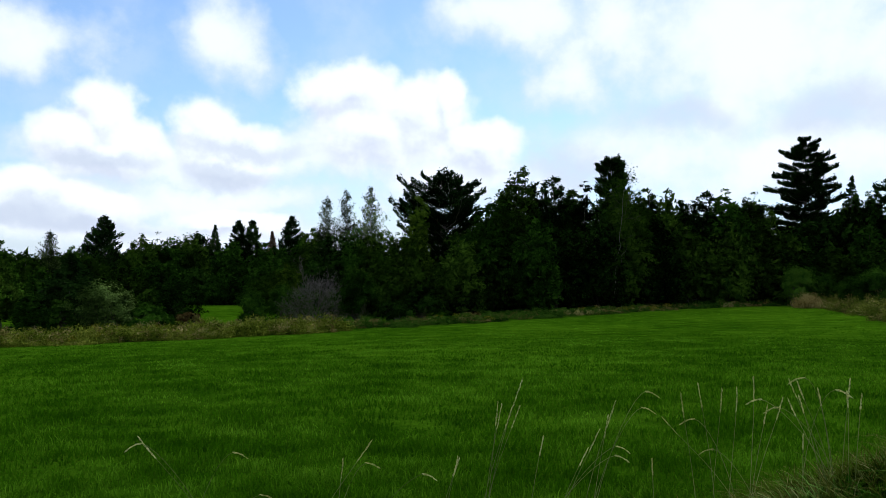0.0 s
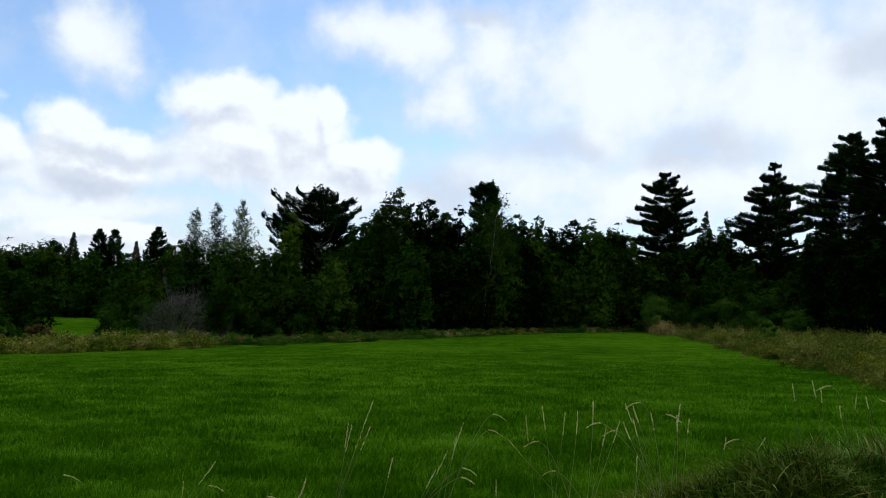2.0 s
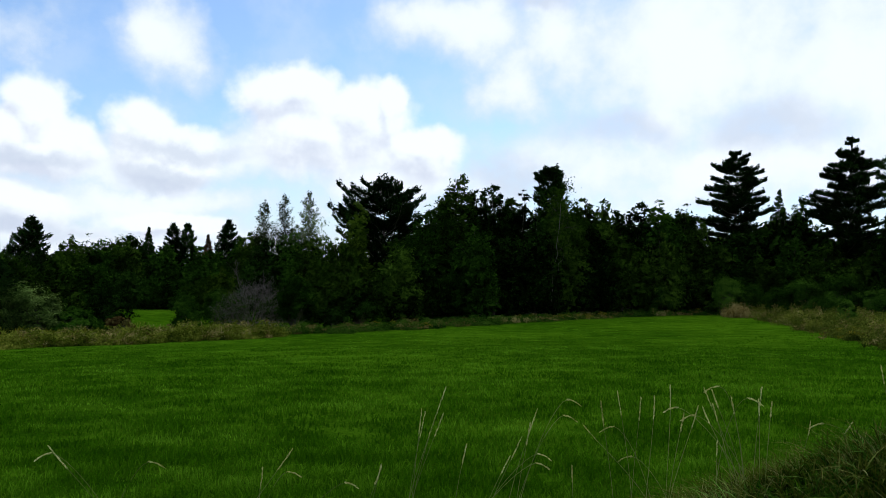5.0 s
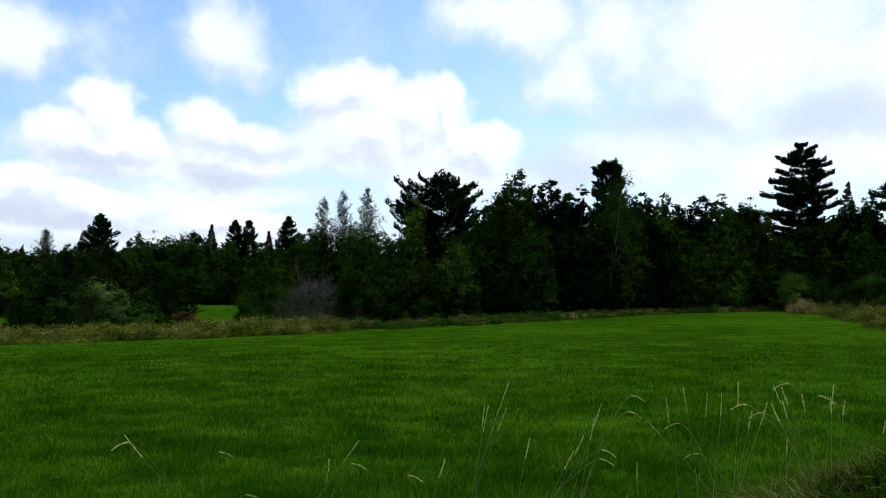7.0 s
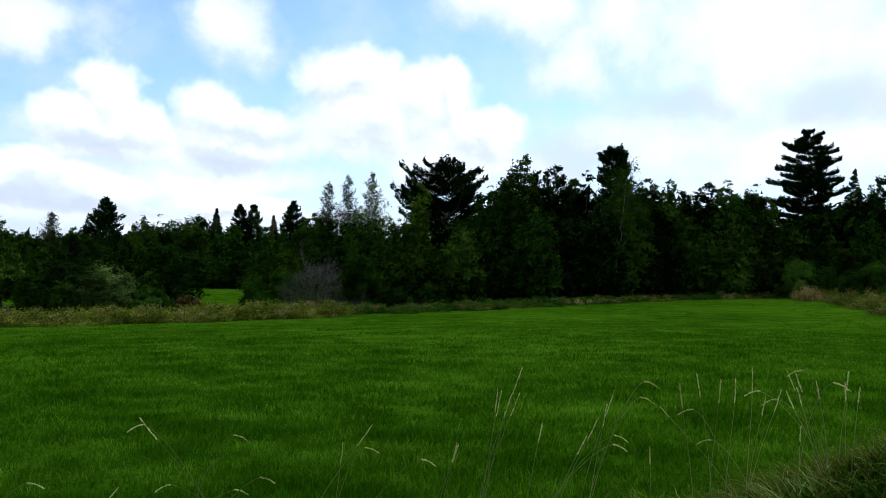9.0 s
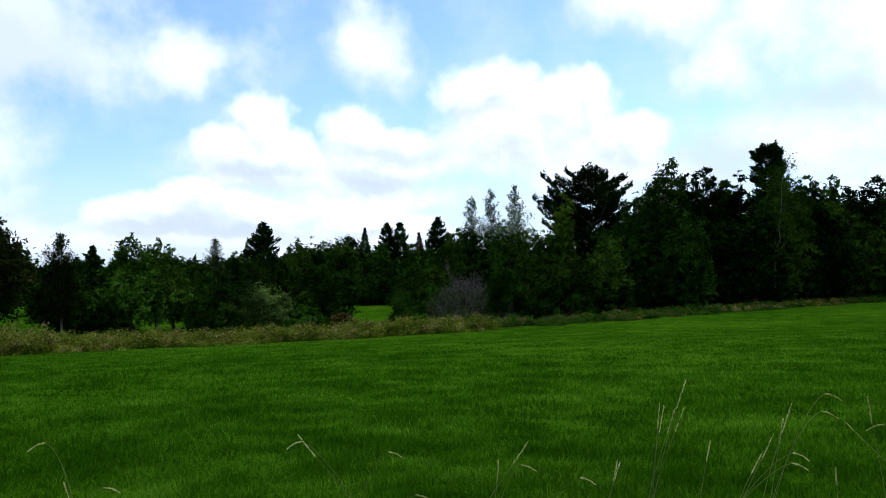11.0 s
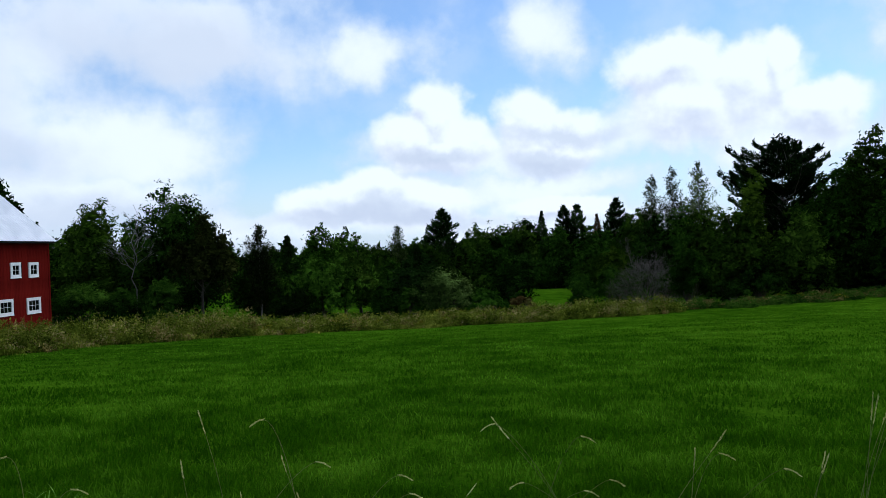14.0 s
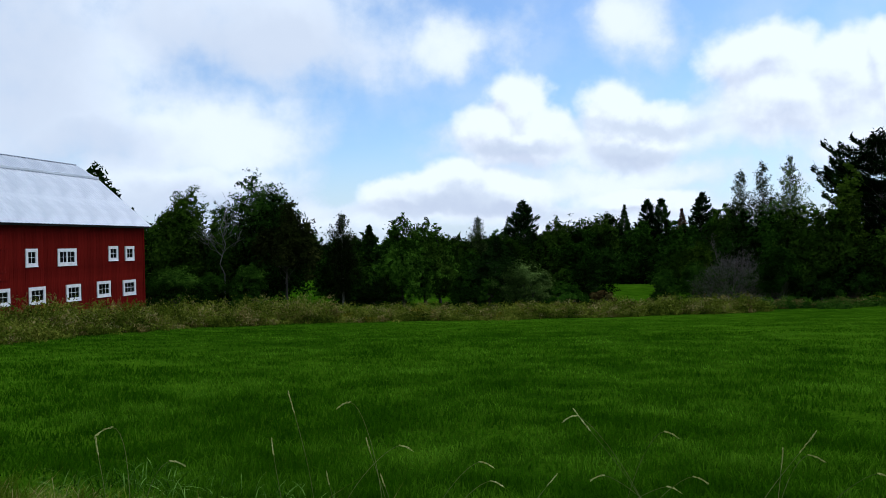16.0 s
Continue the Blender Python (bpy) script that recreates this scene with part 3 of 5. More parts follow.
def needle_tree(name, x, y, h, w, label, profile, whorls, arms, tone="pine", rise=0.12, tuft=(0.42, 0.10), per=26, low=0.2, thick=0.16, group="pines over the woods", droop=0.0, ragged=0.35, gap_every=0.0, uneven=0.012, split=False, sag=0.35):
    """A conifer: whorls of arms up the trunk, each arm carrying flat sprays of needles."""
    rng = start(x, y)
    tree = plant(name, x, y, label, "tree", group)
    spine = bend(rng, (0, 0, 0), (rng.normal(0, 0.01 * h), rng.normal(0, 0.01 * h), h * 0.985), 9, 0, 0.004)
    s = np.linspace(0, 1, 9)
    r0 = 0.014 * h
    part("trunk", soup("trunk", *tube(spine, r0 * (1 - 0.95 * s) + 0.012, 7), [BARK], smooth_faces=True), tree)
    limbs, cen, way = [], [], []
    for q in np.linspace(low, 0.985, whorls):
        reach = w / 2 * profile(q)
        turn = rng.uniform(0, 6.28)
        if rng.uniform() < gap_every:
            continue
        for k in range(arms):
            ang = turn + k * 2 * np.pi / arms + rng.normal(0, 0.35)
            z = min(q * h + rng.normal(0, uneven * h), 0.985 * h)
            ln = reach * rng.uniform(1 - ragged, 1 + ragged * 0.45)
            if ln < 0.018 * w:
                ln = 0.018 * w
            out_ = np.array([np.cos(ang), np.sin(ang), 0])
            a = np.array([np.interp(z, spine[:, 2], spine[:, i]) for i in (0, 1)] + [z])
            if split:
                a = a + np.array([(0.16 if k % 2 else -0.16) * w * max(q - 0.45, 0), 0, 0])
            tip = a + out_ * ln + np.array([0, 0, ln * (rise + rng.normal(0, 0.12))])
            path = bend(rng, a, tip, 6, sag - droop, 0.02)
            limbs.append((path, np.linspace(0.010 * ln + 0.015, 0.008, 6), 4))
            m = max(int(per * (0.4 + ln)), 8)
            f = rng.uniform(0.22, 1.05, m) ** 0.8
            p = np.column_stack([np.interp(f, np.linspace(0, 1, 6), path[:, i]) for i in range(3)])
            side = np.cross(out_, (0, 0, 1))
            half = ln * 0.28 * np.clip(1.15 - np.abs(f - 0.55) * 1.3, 0.25, 1)
            off = rng.uniform(-1, 1, m)
            p += side[None, :] * (off * half)[:, None] + out_[None, :] * (-np.abs(off) * half * 0.25)[:, None]
            p[:, 2] += np.abs(rng.normal(0, thick, m)) * (0.5 + 0.5 * min(ln, 2.5) / 2.5)
            cen.append(p)
            way.append(np.repeat((out_ * 0.7 + np.array([0, 0, 0.55 - droop]))[None], m, 0) + side[None] * off[:, None] * 0.5)
    top = np.column_stack([rng.normal(0, 0.05, 40), rng.normal(0, 0.05, 40), h * rng.uniform(0.95, 1.0, 40)])
    cen.append(top + spine[-1] * np.array([1, 1, 0]))
    way.append(np.tile([[0, 0, 1.0]], (40, 1)))
    part("branchwork", soup("branchwork", *tubes(limbs), [BARK], smooth_faces=True), tree)
    cen, way = np.concatenate(cen), np.concatenate(way)
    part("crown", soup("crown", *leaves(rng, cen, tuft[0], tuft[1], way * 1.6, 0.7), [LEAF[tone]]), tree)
    return tree


def white_pine(x, y, h, w, tone=""):
    return needle_tree("white_pine", x, y, h, w * 0.98, "tall dark white pine with flat layered branches", lambda q: np.clip((1.01 - q) / 0.40, 0, 1) ** 0.70 * (1.0 if q > 0.5 else 0.85), 23, 6,
                       rise=0.16, per=120, low=0.2, thick=0.20, ragged=0.55, gap_every=0.05, uneven=0.010, tuft=(0.34, 0.11), sag=0.16)


def big_pine(x, y, h, w, tone=""):
    return needle_tree("white_pine", x, y, h * 0.90, w * 1.02, "broad dark white pine with a rounded bushy top", lambda q: np.clip(np.cos(np.pi / 2 * np.clip((q - 0.48) / 0.55, 0, 1)), 0, 1) ** 0.62 * (1.0 if q > 0.45 else 0.75), 22, 6,
                       rise=0.42, per=66, low=0.12, thick=0.24, ragged=0.5, gap_every=0.04, uneven=0.02, tuft=(0.40, 0.13), split=True)


def hook_pine(x, y, h, w, tone=""):
    return needle_tree("white_pine", x, y, h, w * 0.9, "lone pine top rising over the leafy trees", lambda q: np.clip((1.04 - q) / 0.16, 0, 1) ** 0.45, 26, 6, rise=0.25, per=46, low=0.3, thick=0.3,
                       ragged=0.4, tuft=(0.5, 0.14))


def pine(x, y, h, w, tone=""):
    return needle_tree("pine_tree", x, y, h, w * 1.12, "dark pine standing in the far wood", lambda q: np.clip((1.01 - q) / 0.5, 0, 1) ** 0.72, 18, 6, rise=0.34, per=32, low=0.12, thick=0.3,
                       ragged=0.35, tuft=(0.5, 0.16), group="trees of the far wood")


def spruce(x, y, h, w, tone=""):
    brown = tone == "brown"
    return needle_tree("spruce_tree", x, y, h, w * 2.5, "browned dying spruce among green trees" if brown else "narrow dark spruce with a pointed top", lambda q: np.clip((1.0 - q) / 0.9, 0, 1) ** 0.95, 40, 6,
                       tone="brown" if brown else "pine", rise=-0.15, per=50, low=0.04, thick=0.12, ragged=0.25, tuft=(0.26, 0.09), group="trees of the far wood", droop=0.4, uneven=0.006)


def bush(x, y, h, w, tone=""):
    words = {"": "rounded green shrub at the wood's edge", "light": "light green leafy shrub among weeds", "grey": "grey-green willow shrub with pale leaves", "red": "low russet shrub beside willows", "dark": "dark green shrub under the trees"}
    rng = start(x, y)
    w = w * 1.05
    ob = plant("shrub", x, y, words[tone], "shrub", "shrubs along the hedgerow")
    n = 34
    # clumps over a lumpy dome, fullest a third of the way up
    up = rng.uniform(0.0, 1.0, n) ** 0.8
    ang = rng.uniform(0, 2 * np.pi, n)
    lump = 1 + 0.14 * np.sin(3 * ang + x) * np.sin(4 * up + y) + rng.normal(0, 0.05, n)
    skin = rng.uniform(0.55, 0.86, n) * lump
    belly = np.sqrt(np.clip(1 - np.clip(up - 0.25, 0, 1) ** 2 / 0.58, 0.0, 1))
    cen = np.column_stack([w / 2 * belly * skin * np.cos(ang), w / 2 * belly * skin * np.sin(ang), h * (0.10 + 0.76 * up * (0.85 + 0.15 * skin))])
    cr = min(w, h) * rng.uniform(0.13, 0.22, n)
    cr = np.minimum(cr, np.maximum(h - cen[:, 2], 0.1 * h) / 0.7)
    stems = [(bend(rng, (rng.normal(0, 0.06 * w), rng.normal(0, 0.06 * w), 0), c, 5, -0.15, 0.05), np.linspace(0.03, 0.006, 5), 4) for c in cen]
    part("stemwork", soup("stemwork", *tubes(stems), [BARK], smooth_faces=True), ob)
    p, k, d = blobs(rng, cen, cr, int(np.clip(1100 * h * w, 3000, 13000)), 0.85, 10, 0.22)
    p[:, 2] = np.maximum(p[:, 2], 0.05)
    out_ = (p - np.array([0, 0, 0.25 * h])) / np.array([w, w, h])
    size = (0.15, 0.06) if tone == "grey" else (0.13, 0.085)
    part("crown", soup("crown", *leaves(rng, p, *size, face=d * 0.6 + out_ * 2.2 + np.array([0, 0, 0.35])), [LEAF[tone or "bush"]]), ob)
    return ob


def fork(rng, a, way, length, depth, radius, items, turn=0.5, tips=None):
    b = a + way * length
    items.append((bend(rng, a, b, 4, 0, 0.06), np.linspace(radius, radius * 0.6, 4), 4 if depth > 1 else 3))
    if depth == 0:
        if tips is not None:
            tips.append(b)
        return
    for k in range(3 if depth > 1 else 4):
        d = way + rng.normal(0, turn, 3)
        d[2] += 0.12
        d /= np.linalg.norm(d)
        fork(rng, a + way * length * rng.uniform(0.5, 1.0), d, length * rng.uniform(0.55, 0.8), depth - 1, radius * 0.58, items, turn, tips)


def twig_bush(x, y, h, w, tone=""):
    rng = start(x, y)
    ob = plant("bare_shrub", x, y, "large grey-brown half-bare shrub of fine twigs", "shrub", "shrubs along the hedgerow")
    items, tips = [], []
    for k in range(46):
        ang, tilt = rng.uniform(0, 6.28), np.arccos(rng.uniform(0.12, 1.0))
        d = np.array([np.cos(ang) * np.sin(tilt), np.sin(ang) * np.sin(tilt), np.cos(tilt)])
        reach = 1 / math.hypot(math.sin(tilt) / (w * 0.5), math.cos(tilt) / h)
        fork(rng, np.array([rng.normal(0, 0.08 * w), rng.normal(0, 0.08 * w), 0.05]), d, reach * 0.50 * rng.uniform(0.85, 1.0), 3, 0.030, items, 0.40, tips)
    part("twigwork", soup("twigwork", *tubes(items), [TWIG]), ob)
    tips = np.array(tips)
    haze = np.repeat(tips, 2, 0) + rng.normal(0, 0.09, (len(tips) * 2, 3))
    haze[:, 2] = np.maximum(haze[:, 2], 0.1)
    tagged(part("fine_twig", soup("fine_twig", *leaves(rng, haze, 0.26, 0.022, haze / np.linalg.norm(haze, axis=1)[:, None] * 1.2, 0.7), [TWIG]), ob), kind="stuff")
    low = tips[(tips[:, 2] < h * 0.55) & (rng.uniform(0, 1, len(tips)) < 0.8)]
    low = np.repeat(low, 3, 0) + rng.normal(0, 0.12, (len(low) * 3, 3))
    low[:, 2] = np.maximum(low[:, 2], 0.08)
    part("sparse_leaves", soup("sparse_leaves", *leaves(rng, low, 0.12, 0.075), [LEAF["bush"]]), ob)
    return ob


def dead_tree(x, y, h, w, tone=""):
    rng = start(x, y)
    ob = plant("dead_tree", x, y, "bare pale grey dead tree among green maples", "tree", "trees of the hedgerow")
    spine = bend(rng, (0, 0, 0), (0.2, 0, h), 8, 0, 0.02)
    part("trunk", soup("trunk", *tube(spine, np.linspace(0.055, 0.008, 8), 6), [DEADWOOD], smooth_faces=True), ob)
    items = []
    for k in range(12):
        z = h * rng.uniform(0.45, 0.92)
        ang = rng.uniform(0, 6.28)
        d = np.array([np.cos(ang) * 0.75, np.sin(ang) * 0.75, 0.65])
        fork(rng, np.array([0.2 * z / h, 0, z]), d, (h - z) * 0.25 + 0.3, 2, 0.018, items, 0.4)
    part("branches", soup("branches", *tubes(items), [DEADWOOD]), ob)
    return ob


def far_tree(x, y, h, w):
    return crown_tree("far_tree", x, y, h, w, "", "distant green broadleaf tree in the far wood", "trees of the far wood", low=0.0, per=90, leaf=(0.42, 0.32))


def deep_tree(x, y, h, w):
    return crown_tree("wood_tree", x, y, h, w, "dark", "tree inside the wood, leaves coloured dark for its shade", "trees inside the wood", low=0.0, per=100, leaf=(0.40, 0.30))


# ---- the woods and the hedgerow ----
def repeat(first, spots):
    """Copies of some trees, turned and scaled, at (x, y, size)."""
    for k, (x, y, size) in enumerate(spots):
        copy_thing(first[k % len(first)], Matrix.Translation((x, y, float(ground_z(x, y)) - 0.05)) @ Matrix.Rotation(k * 2.4, 4, "Z") @ Matrix.Diagonal((size, size, size * (0.9 + 0.2 * ((k * 7) % 5) / 5), 1)))


dice = random.Random(5)
far_kinds = [far_tree(-60 - 9 * k, 132 + 3 * k, 8.0, 7.5) for k in range(4)]
spots = []
for k in range(46):
    a, d = radians(62 - k * 1.75 + dice.uniform(-0.5, 0.5)), 152 + dice.uniform(-12, 14)
    spots.append((-d * math.sin(a), d * math.cos(a), dice.uniform(0.78, 1.02)))
for k in range(26):
    a, d = radians(66 - k * 1.8 + dice.uniform(-0.5, 0.5)), 190 + dice.uniform(-10, 14)
    spots.append((-d * math.sin(a), d * math.cos(a), dice.uniform(1.0, 1.3)))
repeat(far_kinds, spots)
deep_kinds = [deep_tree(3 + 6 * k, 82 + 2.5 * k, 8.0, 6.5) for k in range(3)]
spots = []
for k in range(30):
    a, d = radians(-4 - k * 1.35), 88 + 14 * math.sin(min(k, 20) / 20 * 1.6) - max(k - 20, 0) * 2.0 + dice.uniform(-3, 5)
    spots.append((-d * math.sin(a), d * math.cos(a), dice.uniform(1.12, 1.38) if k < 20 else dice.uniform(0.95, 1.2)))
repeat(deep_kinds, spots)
for x, y, h, w in (
    (-44.2, 127.6, 9.4, 5.1), (-41.4, 128.5, 10.1, 5.1), (-38.6, 129.4, 10.5, 5.1), (-19.3, 116.4, 9.6, 4.1),
    (-17.3, 110.7, 9.6, 3.5), (-29.4, 114.3, 8.5, 4.1), (-24.5, 113.4, 8.2, 4.0), (-8.0, 73.6, 7.9, 3.8),
    (-5.6, 71.8, 7.6, 3.5), (-10.0, 72.3, 7.1, 3.0), (-3.8, 68.9, 7.3, 3.3), (7.0, 75.7, 12.6, 3.7),
    (10.5, 76.3, 12.0, 3.3), (4.6, 74.9, 9.6, 4.1), (6.3, 79.8, 10.9, 3.3), (9.5, 81.5, 11.9, 3.4),
    (12.6, 81.0, 11.2, 3.4), (21.3, 83.3, 11.3, 3.0), (25.6, 86.3, 10.9, 3.1), (8.1, 70.5, 7.9, 3.4),
):
    maple(x, y, h, w, '')
for x, y, h, w in (
    (1.3, 70.0, 6.7, 3.4), (13.9, 73.7, 8.7, 3.6), (18.3, 77.9, 10.5, 3.3), (22.3, 81.0, 10.8, 3.6),
    (26.0, 82.0, 11.4, 2.8), (28.6, 82.2, 11.5, 3.6), (31.0, 82.3, 10.9, 3.6), (19.4, 76.6, 8.0, 3.8),
    (23.4, 78.6, 7.6, 4.0), (27.8, 80.3, 7.8, 4.4), (33.2, 82.6, 9.3, 4.6), (35.8, 82.6, 7.0, 3.7),
    (45.8, 93.4, 10.2, 4.3), (41.5, 87.7, 6.6, 4.0), (46.1, 88.8, 8.0, 4.5), (46.1, 81.9, 7.1, 4.9),
    (47.6, 76.4, 6.4, 4.7), (-32.8, 54.9, 7.1, 2.7), (-32.4, 57.5, 7.0, 2.7), (-32.3, 59.8, 6.7, 1.9),
):
    maple(x, y, h, w, '')
for x, y, h, w in (
    (-38.8, 55.9, 5.5, 3.3), (-36.4, 71.2, 6.0, 2.5), (-39.3, 86.5, 6.1, 3.3), (-39.4, 108.0, 8.9, 4.0),
    (-37.1, 112.0, 8.5, 4.1), (-35.3, 114.7, 9.0, 3.7), (-35.8, 93.4, 6.2, 3.5), (-32.1, 92.6, 5.2, 4.1),
    (-31.0, 79.2, 4.5, 3.5), (-39.1, 92.0, 5.9, 4.1), (-50.7, 114.3, 8.1, 4.3), (-25.0, 96.8, 3.1, 4.1),
    (-18.6, 88.0, 3.6, 3.7), (-45.5, 45.0, 9.1, 3.7), (-48.1, 45.2, 7.4, 2.7), (-55.6, 50.4, 6.2, 3.1),
    (-45.7, 49.0, 5.5, 3.2),
):
    maple(x, y, h, w, '')
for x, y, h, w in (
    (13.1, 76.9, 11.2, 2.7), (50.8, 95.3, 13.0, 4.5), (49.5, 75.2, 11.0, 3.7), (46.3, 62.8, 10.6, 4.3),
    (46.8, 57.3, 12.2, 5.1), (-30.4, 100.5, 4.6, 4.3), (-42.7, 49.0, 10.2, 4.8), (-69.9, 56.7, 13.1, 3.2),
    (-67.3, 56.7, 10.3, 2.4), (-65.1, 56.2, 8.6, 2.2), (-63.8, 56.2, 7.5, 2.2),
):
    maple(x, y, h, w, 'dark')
for x, y, h, w in (
    (-33.5, 120.4, 11.0, 2.2), (49.8, 100.3, 14.8, 2.9), (-37.3, 56.9, 6.5, 2.3),
):
    spruce(x, y, h, w, '')
for x, y, h, w in (
    (-26.2, 125.3, 10.3, 2.1),
):
    spruce(x, y, h, w, 'brown')
for x, y, h, w in (
    (-25.6, 56.5, 5.2, 3.2),
):
    spruce(x, y, h, w, 'dark')
for x, y, h, w in (
    (-31.4, 126.1, 11.7, 3.8), (-29.7, 127.6, 11.9, 3.4), (-23.1, 123.9, 12.2, 4.5), (47.2, 69.5, 8.2, 4.1),
    (47.0, 64.8, 8.3, 3.9), (-45.8, 110.9, 11.3, 5.1),
):
    pine(x, y, h, w, '')
for x, y, h, w in (
    (-21.2, 107.9, 7.6, 3.0), (-31.7, 64.7, 4.4, 2.0),
):
    aspen(x, y, h, w, '')
for x, y, h, w in (
    (16.2, 75.3, 11.9, 4.0),
):
    aspen(x, y, h, w, 'birch')
for x, y, h, w in (
    (-37.7, 46.7, 8.0, 3.5),
):
    aspen(x, y, h, w, 'oak')
for x, y, h, w in (
    (-10.7, 75.2, 10.7, 1.8), (-9.0, 76.5, 11.5, 1.9), (-6.7, 75.7, 11.6, 2.4), (-38.0, 54.0, 7.3, 1.8),
    (-39.1, 81.1, 7.7, 1.7),
):
    aspen(x, y, h, w, 'thin')
for x, y, h, w in (
    (-2.2, 70.0, 10.2, 2.8), (-16.7, 86.4, 4.9, 3.0),
):
    aspen(x, y, h, w, 'yellow')
for x, y, h, w in (
    (0.2, 88.0, 15.0, 10.0),
):
    big_pine(x, y, h, w, '')
for x, y, h, w in (
    (19.6, 96.0, 16.6, 4.1),
):
    hook_pine(x, y, h, w, '')
for x, y, h, w in (
    (42.0, 95.1, 18.7, 9.7), (50.8, 86.2, 18.9, 8.8), (49.3, 70.4, 19.2, 8.9), (48.9, 63.3, 19.3, 8.8),
):
    white_pine(x, y, h, w, '')
for x, y, h, w in (
    (37.6, 70.6, 3.7, 4.4), (39.3, 67.4, 3.8, 4.3), (34.9, 69.7, 2.7, 2.7), (40.6, 64.2, 2.6, 2.6),
    (33.3, 77.1, 3.8, 3.5), (36.1, 78.1, 3.3, 2.7), (-13.2, 56.5, 2.7, 2.2),
    (-13.3, 68.7, 2.8, 2.9), (-6.0, 58.7, 4.1, 2.6), (-26.1, 51.8, 2.5, 2.0), (-24.5, 52.6, 2.2, 1.8),
    (-35.8, 40.4, 3.3, 2.6), (-37.5, 38.8, 2.8, 2.6), (-40.4, 38.8, 3.2, 3.1), (-44.3, 40.5, 2.7, 2.1),
):
    bush(x, y, h, w, '')
for x, y, h, w in (
    (-18.3, 57.1, 3.5, 3.1), (27.1, 79.5, 2.9, 3.5), (-3.8, 61.9, 1.6, 3.0),
    (-1.7, 66.0, 2.5, 3.2), (1.5, 70.0, 2.9, 3.4),
):
    bush(x, y, h, w, 'dark')
for x, y, h, w in (
    (-21.0, 50.8, 3.3, 4.0),
):
    bush(x, y, h, w, 'grey')
for x, y, h, w in (
    (-18.3, 50.8, 1.8, 3.2),
):
    bush(x, y, h, w, 'light')
for x, y, h, w in (
    (-17.1, 55.4, 1.2, 2.0),
):
    bush(x, y, h, w, 'red')
for x, y, h, w in (
    (-9.1, 59.3, 4.3, 5.2),
):
    twig_bush(x, y, h, w, '')
for x, y, h, w in (
    (-41.3, 43.9, 8.5, 2.6),
):
    dead_tree(x, y, h, w, '')


def leaning_birch(x, y, dx, h):
    """A thin pale birch that leans out of the wood, forked, with little foliage."""
    rng = start(x, y)
    ob = plant("birch_tree", x, y, "slim pale birch leaning out of the dark wood", "tree", "trees of the woods")
    stem = bend(rng, (0, 0, 0), (dx, 0.3, h), 10, 0, 0.012)
    part("trunk", soup("trunk", *tube(stem, np.linspace(0.05, 0.015, 10), 6), [PALE_BARK], smooth_faces=True), ob)
    a = stem[3]
    fork_ = bend(rng, a, a + np.array([dx * 1.1, -0.2, h * 0.24]), 6, 0.1, 0.03)
    part("limb", soup("limb", *tube(fork_, np.linspace(0.035, 0.012, 6), 5), [PALE_BARK], smooth_faces=True), ob)
    items, tips = [], []
    for k in range(9):
        z = int(rng.integers(5, 10))
        d = rng.normal(0, 1, 3)
        d[2] = abs(d[2]) + 0.3
        fork(rng, stem[z], d / np.linalg.norm(d), h * 0.11, 2, 0.014, items, 0.5, tips)
    part("twigwork", soup("twigwork", *tubes(items), [BARK]), ob)
    tips = np.repeat(np.array(tips), 9, 0)
    tips = tips + rng.normal(0, 0.28, tips.shape)
    part("crown", soup("crown", *leaves(rng, tips, 0.15, 0.11), [LEAF["birch"]]), ob)


def fallen_branch(x, y, length, turn):
    rng = start(x, y)
    ob = plant("fallen_branch", x, y, "bleached fallen branch lying at the foot of the woods", "branch")
    d = np.array([math.cos(turn), math.sin(turn), 0])
    path = bend(rng, (0, 0, 0.35), d * length + np.array([0, 0, 0.55]), 8, 0.25, 0.02)
    path[0, 2] = 0.05
    part("stem", soup("stem", *tube(path, np.linspace(0.06, 0.02, 8), 6), [PALE_BARK], smooth_faces=True), ob)
    items = []
    for k in (3, 5):
        fork(rng, path[k], np.array([d[0] * 0.6, d[1] * 0.6, 0.7]), length * 0.14, 1, 0.015, items, 0.3)
    part("twigwork", soup("twigwork", *tubes(items), [DEADWOOD]), ob)


PALE_BARK = mottled("bark_pale", (0.05, 0.048, 0.042), (0.17, 0.165, 0.15), 2.0, 0.8, 0.4, 0.01, (1, 1, 4.0))
leaning_birch(15.1, 72.6, 0.9, 10.2)
fallen_branch(18.1, 75.8, 1.6, -0.2)
bush(28.2, 47.8, 1.9, 1.0)


# ---- the red barn ----
def frame_boxes(boxes):
    """Boxes (x0, y0, z0, x1, y1, z1) in one mesh."""
    bm = bmesh.new()
    for x0, y0, z0, x1, y1, z1 in boxes:
        vs = [bm.verts.new((x, y, z)) for z in (z0, z1) for x, y in ((x0, y0), (x1, y0), (x1, y1), (x0, y1))]
        for q in ((3, 2, 1, 0), (4, 5, 6, 7), (0, 1, 5, 4), (1, 2, 6, 5), (2, 3, 7, 6), (3, 0, 4, 7)):
            bm.faces.new([vs[i] for i in q])
    return bm


def solid(name, bm, mat, parent, label="", bevel=0.0):
    if bevel:
        bmesh.ops.bevel(bm, geom=list(bm.edges), offset=bevel, segments=1, affect="EDGES")
    me = bpy.data.meshes.new(name)
    bm.to_mesh(me)
    bm.free()
    me.materials.append(mat)
    return part(name, me, parent, label)


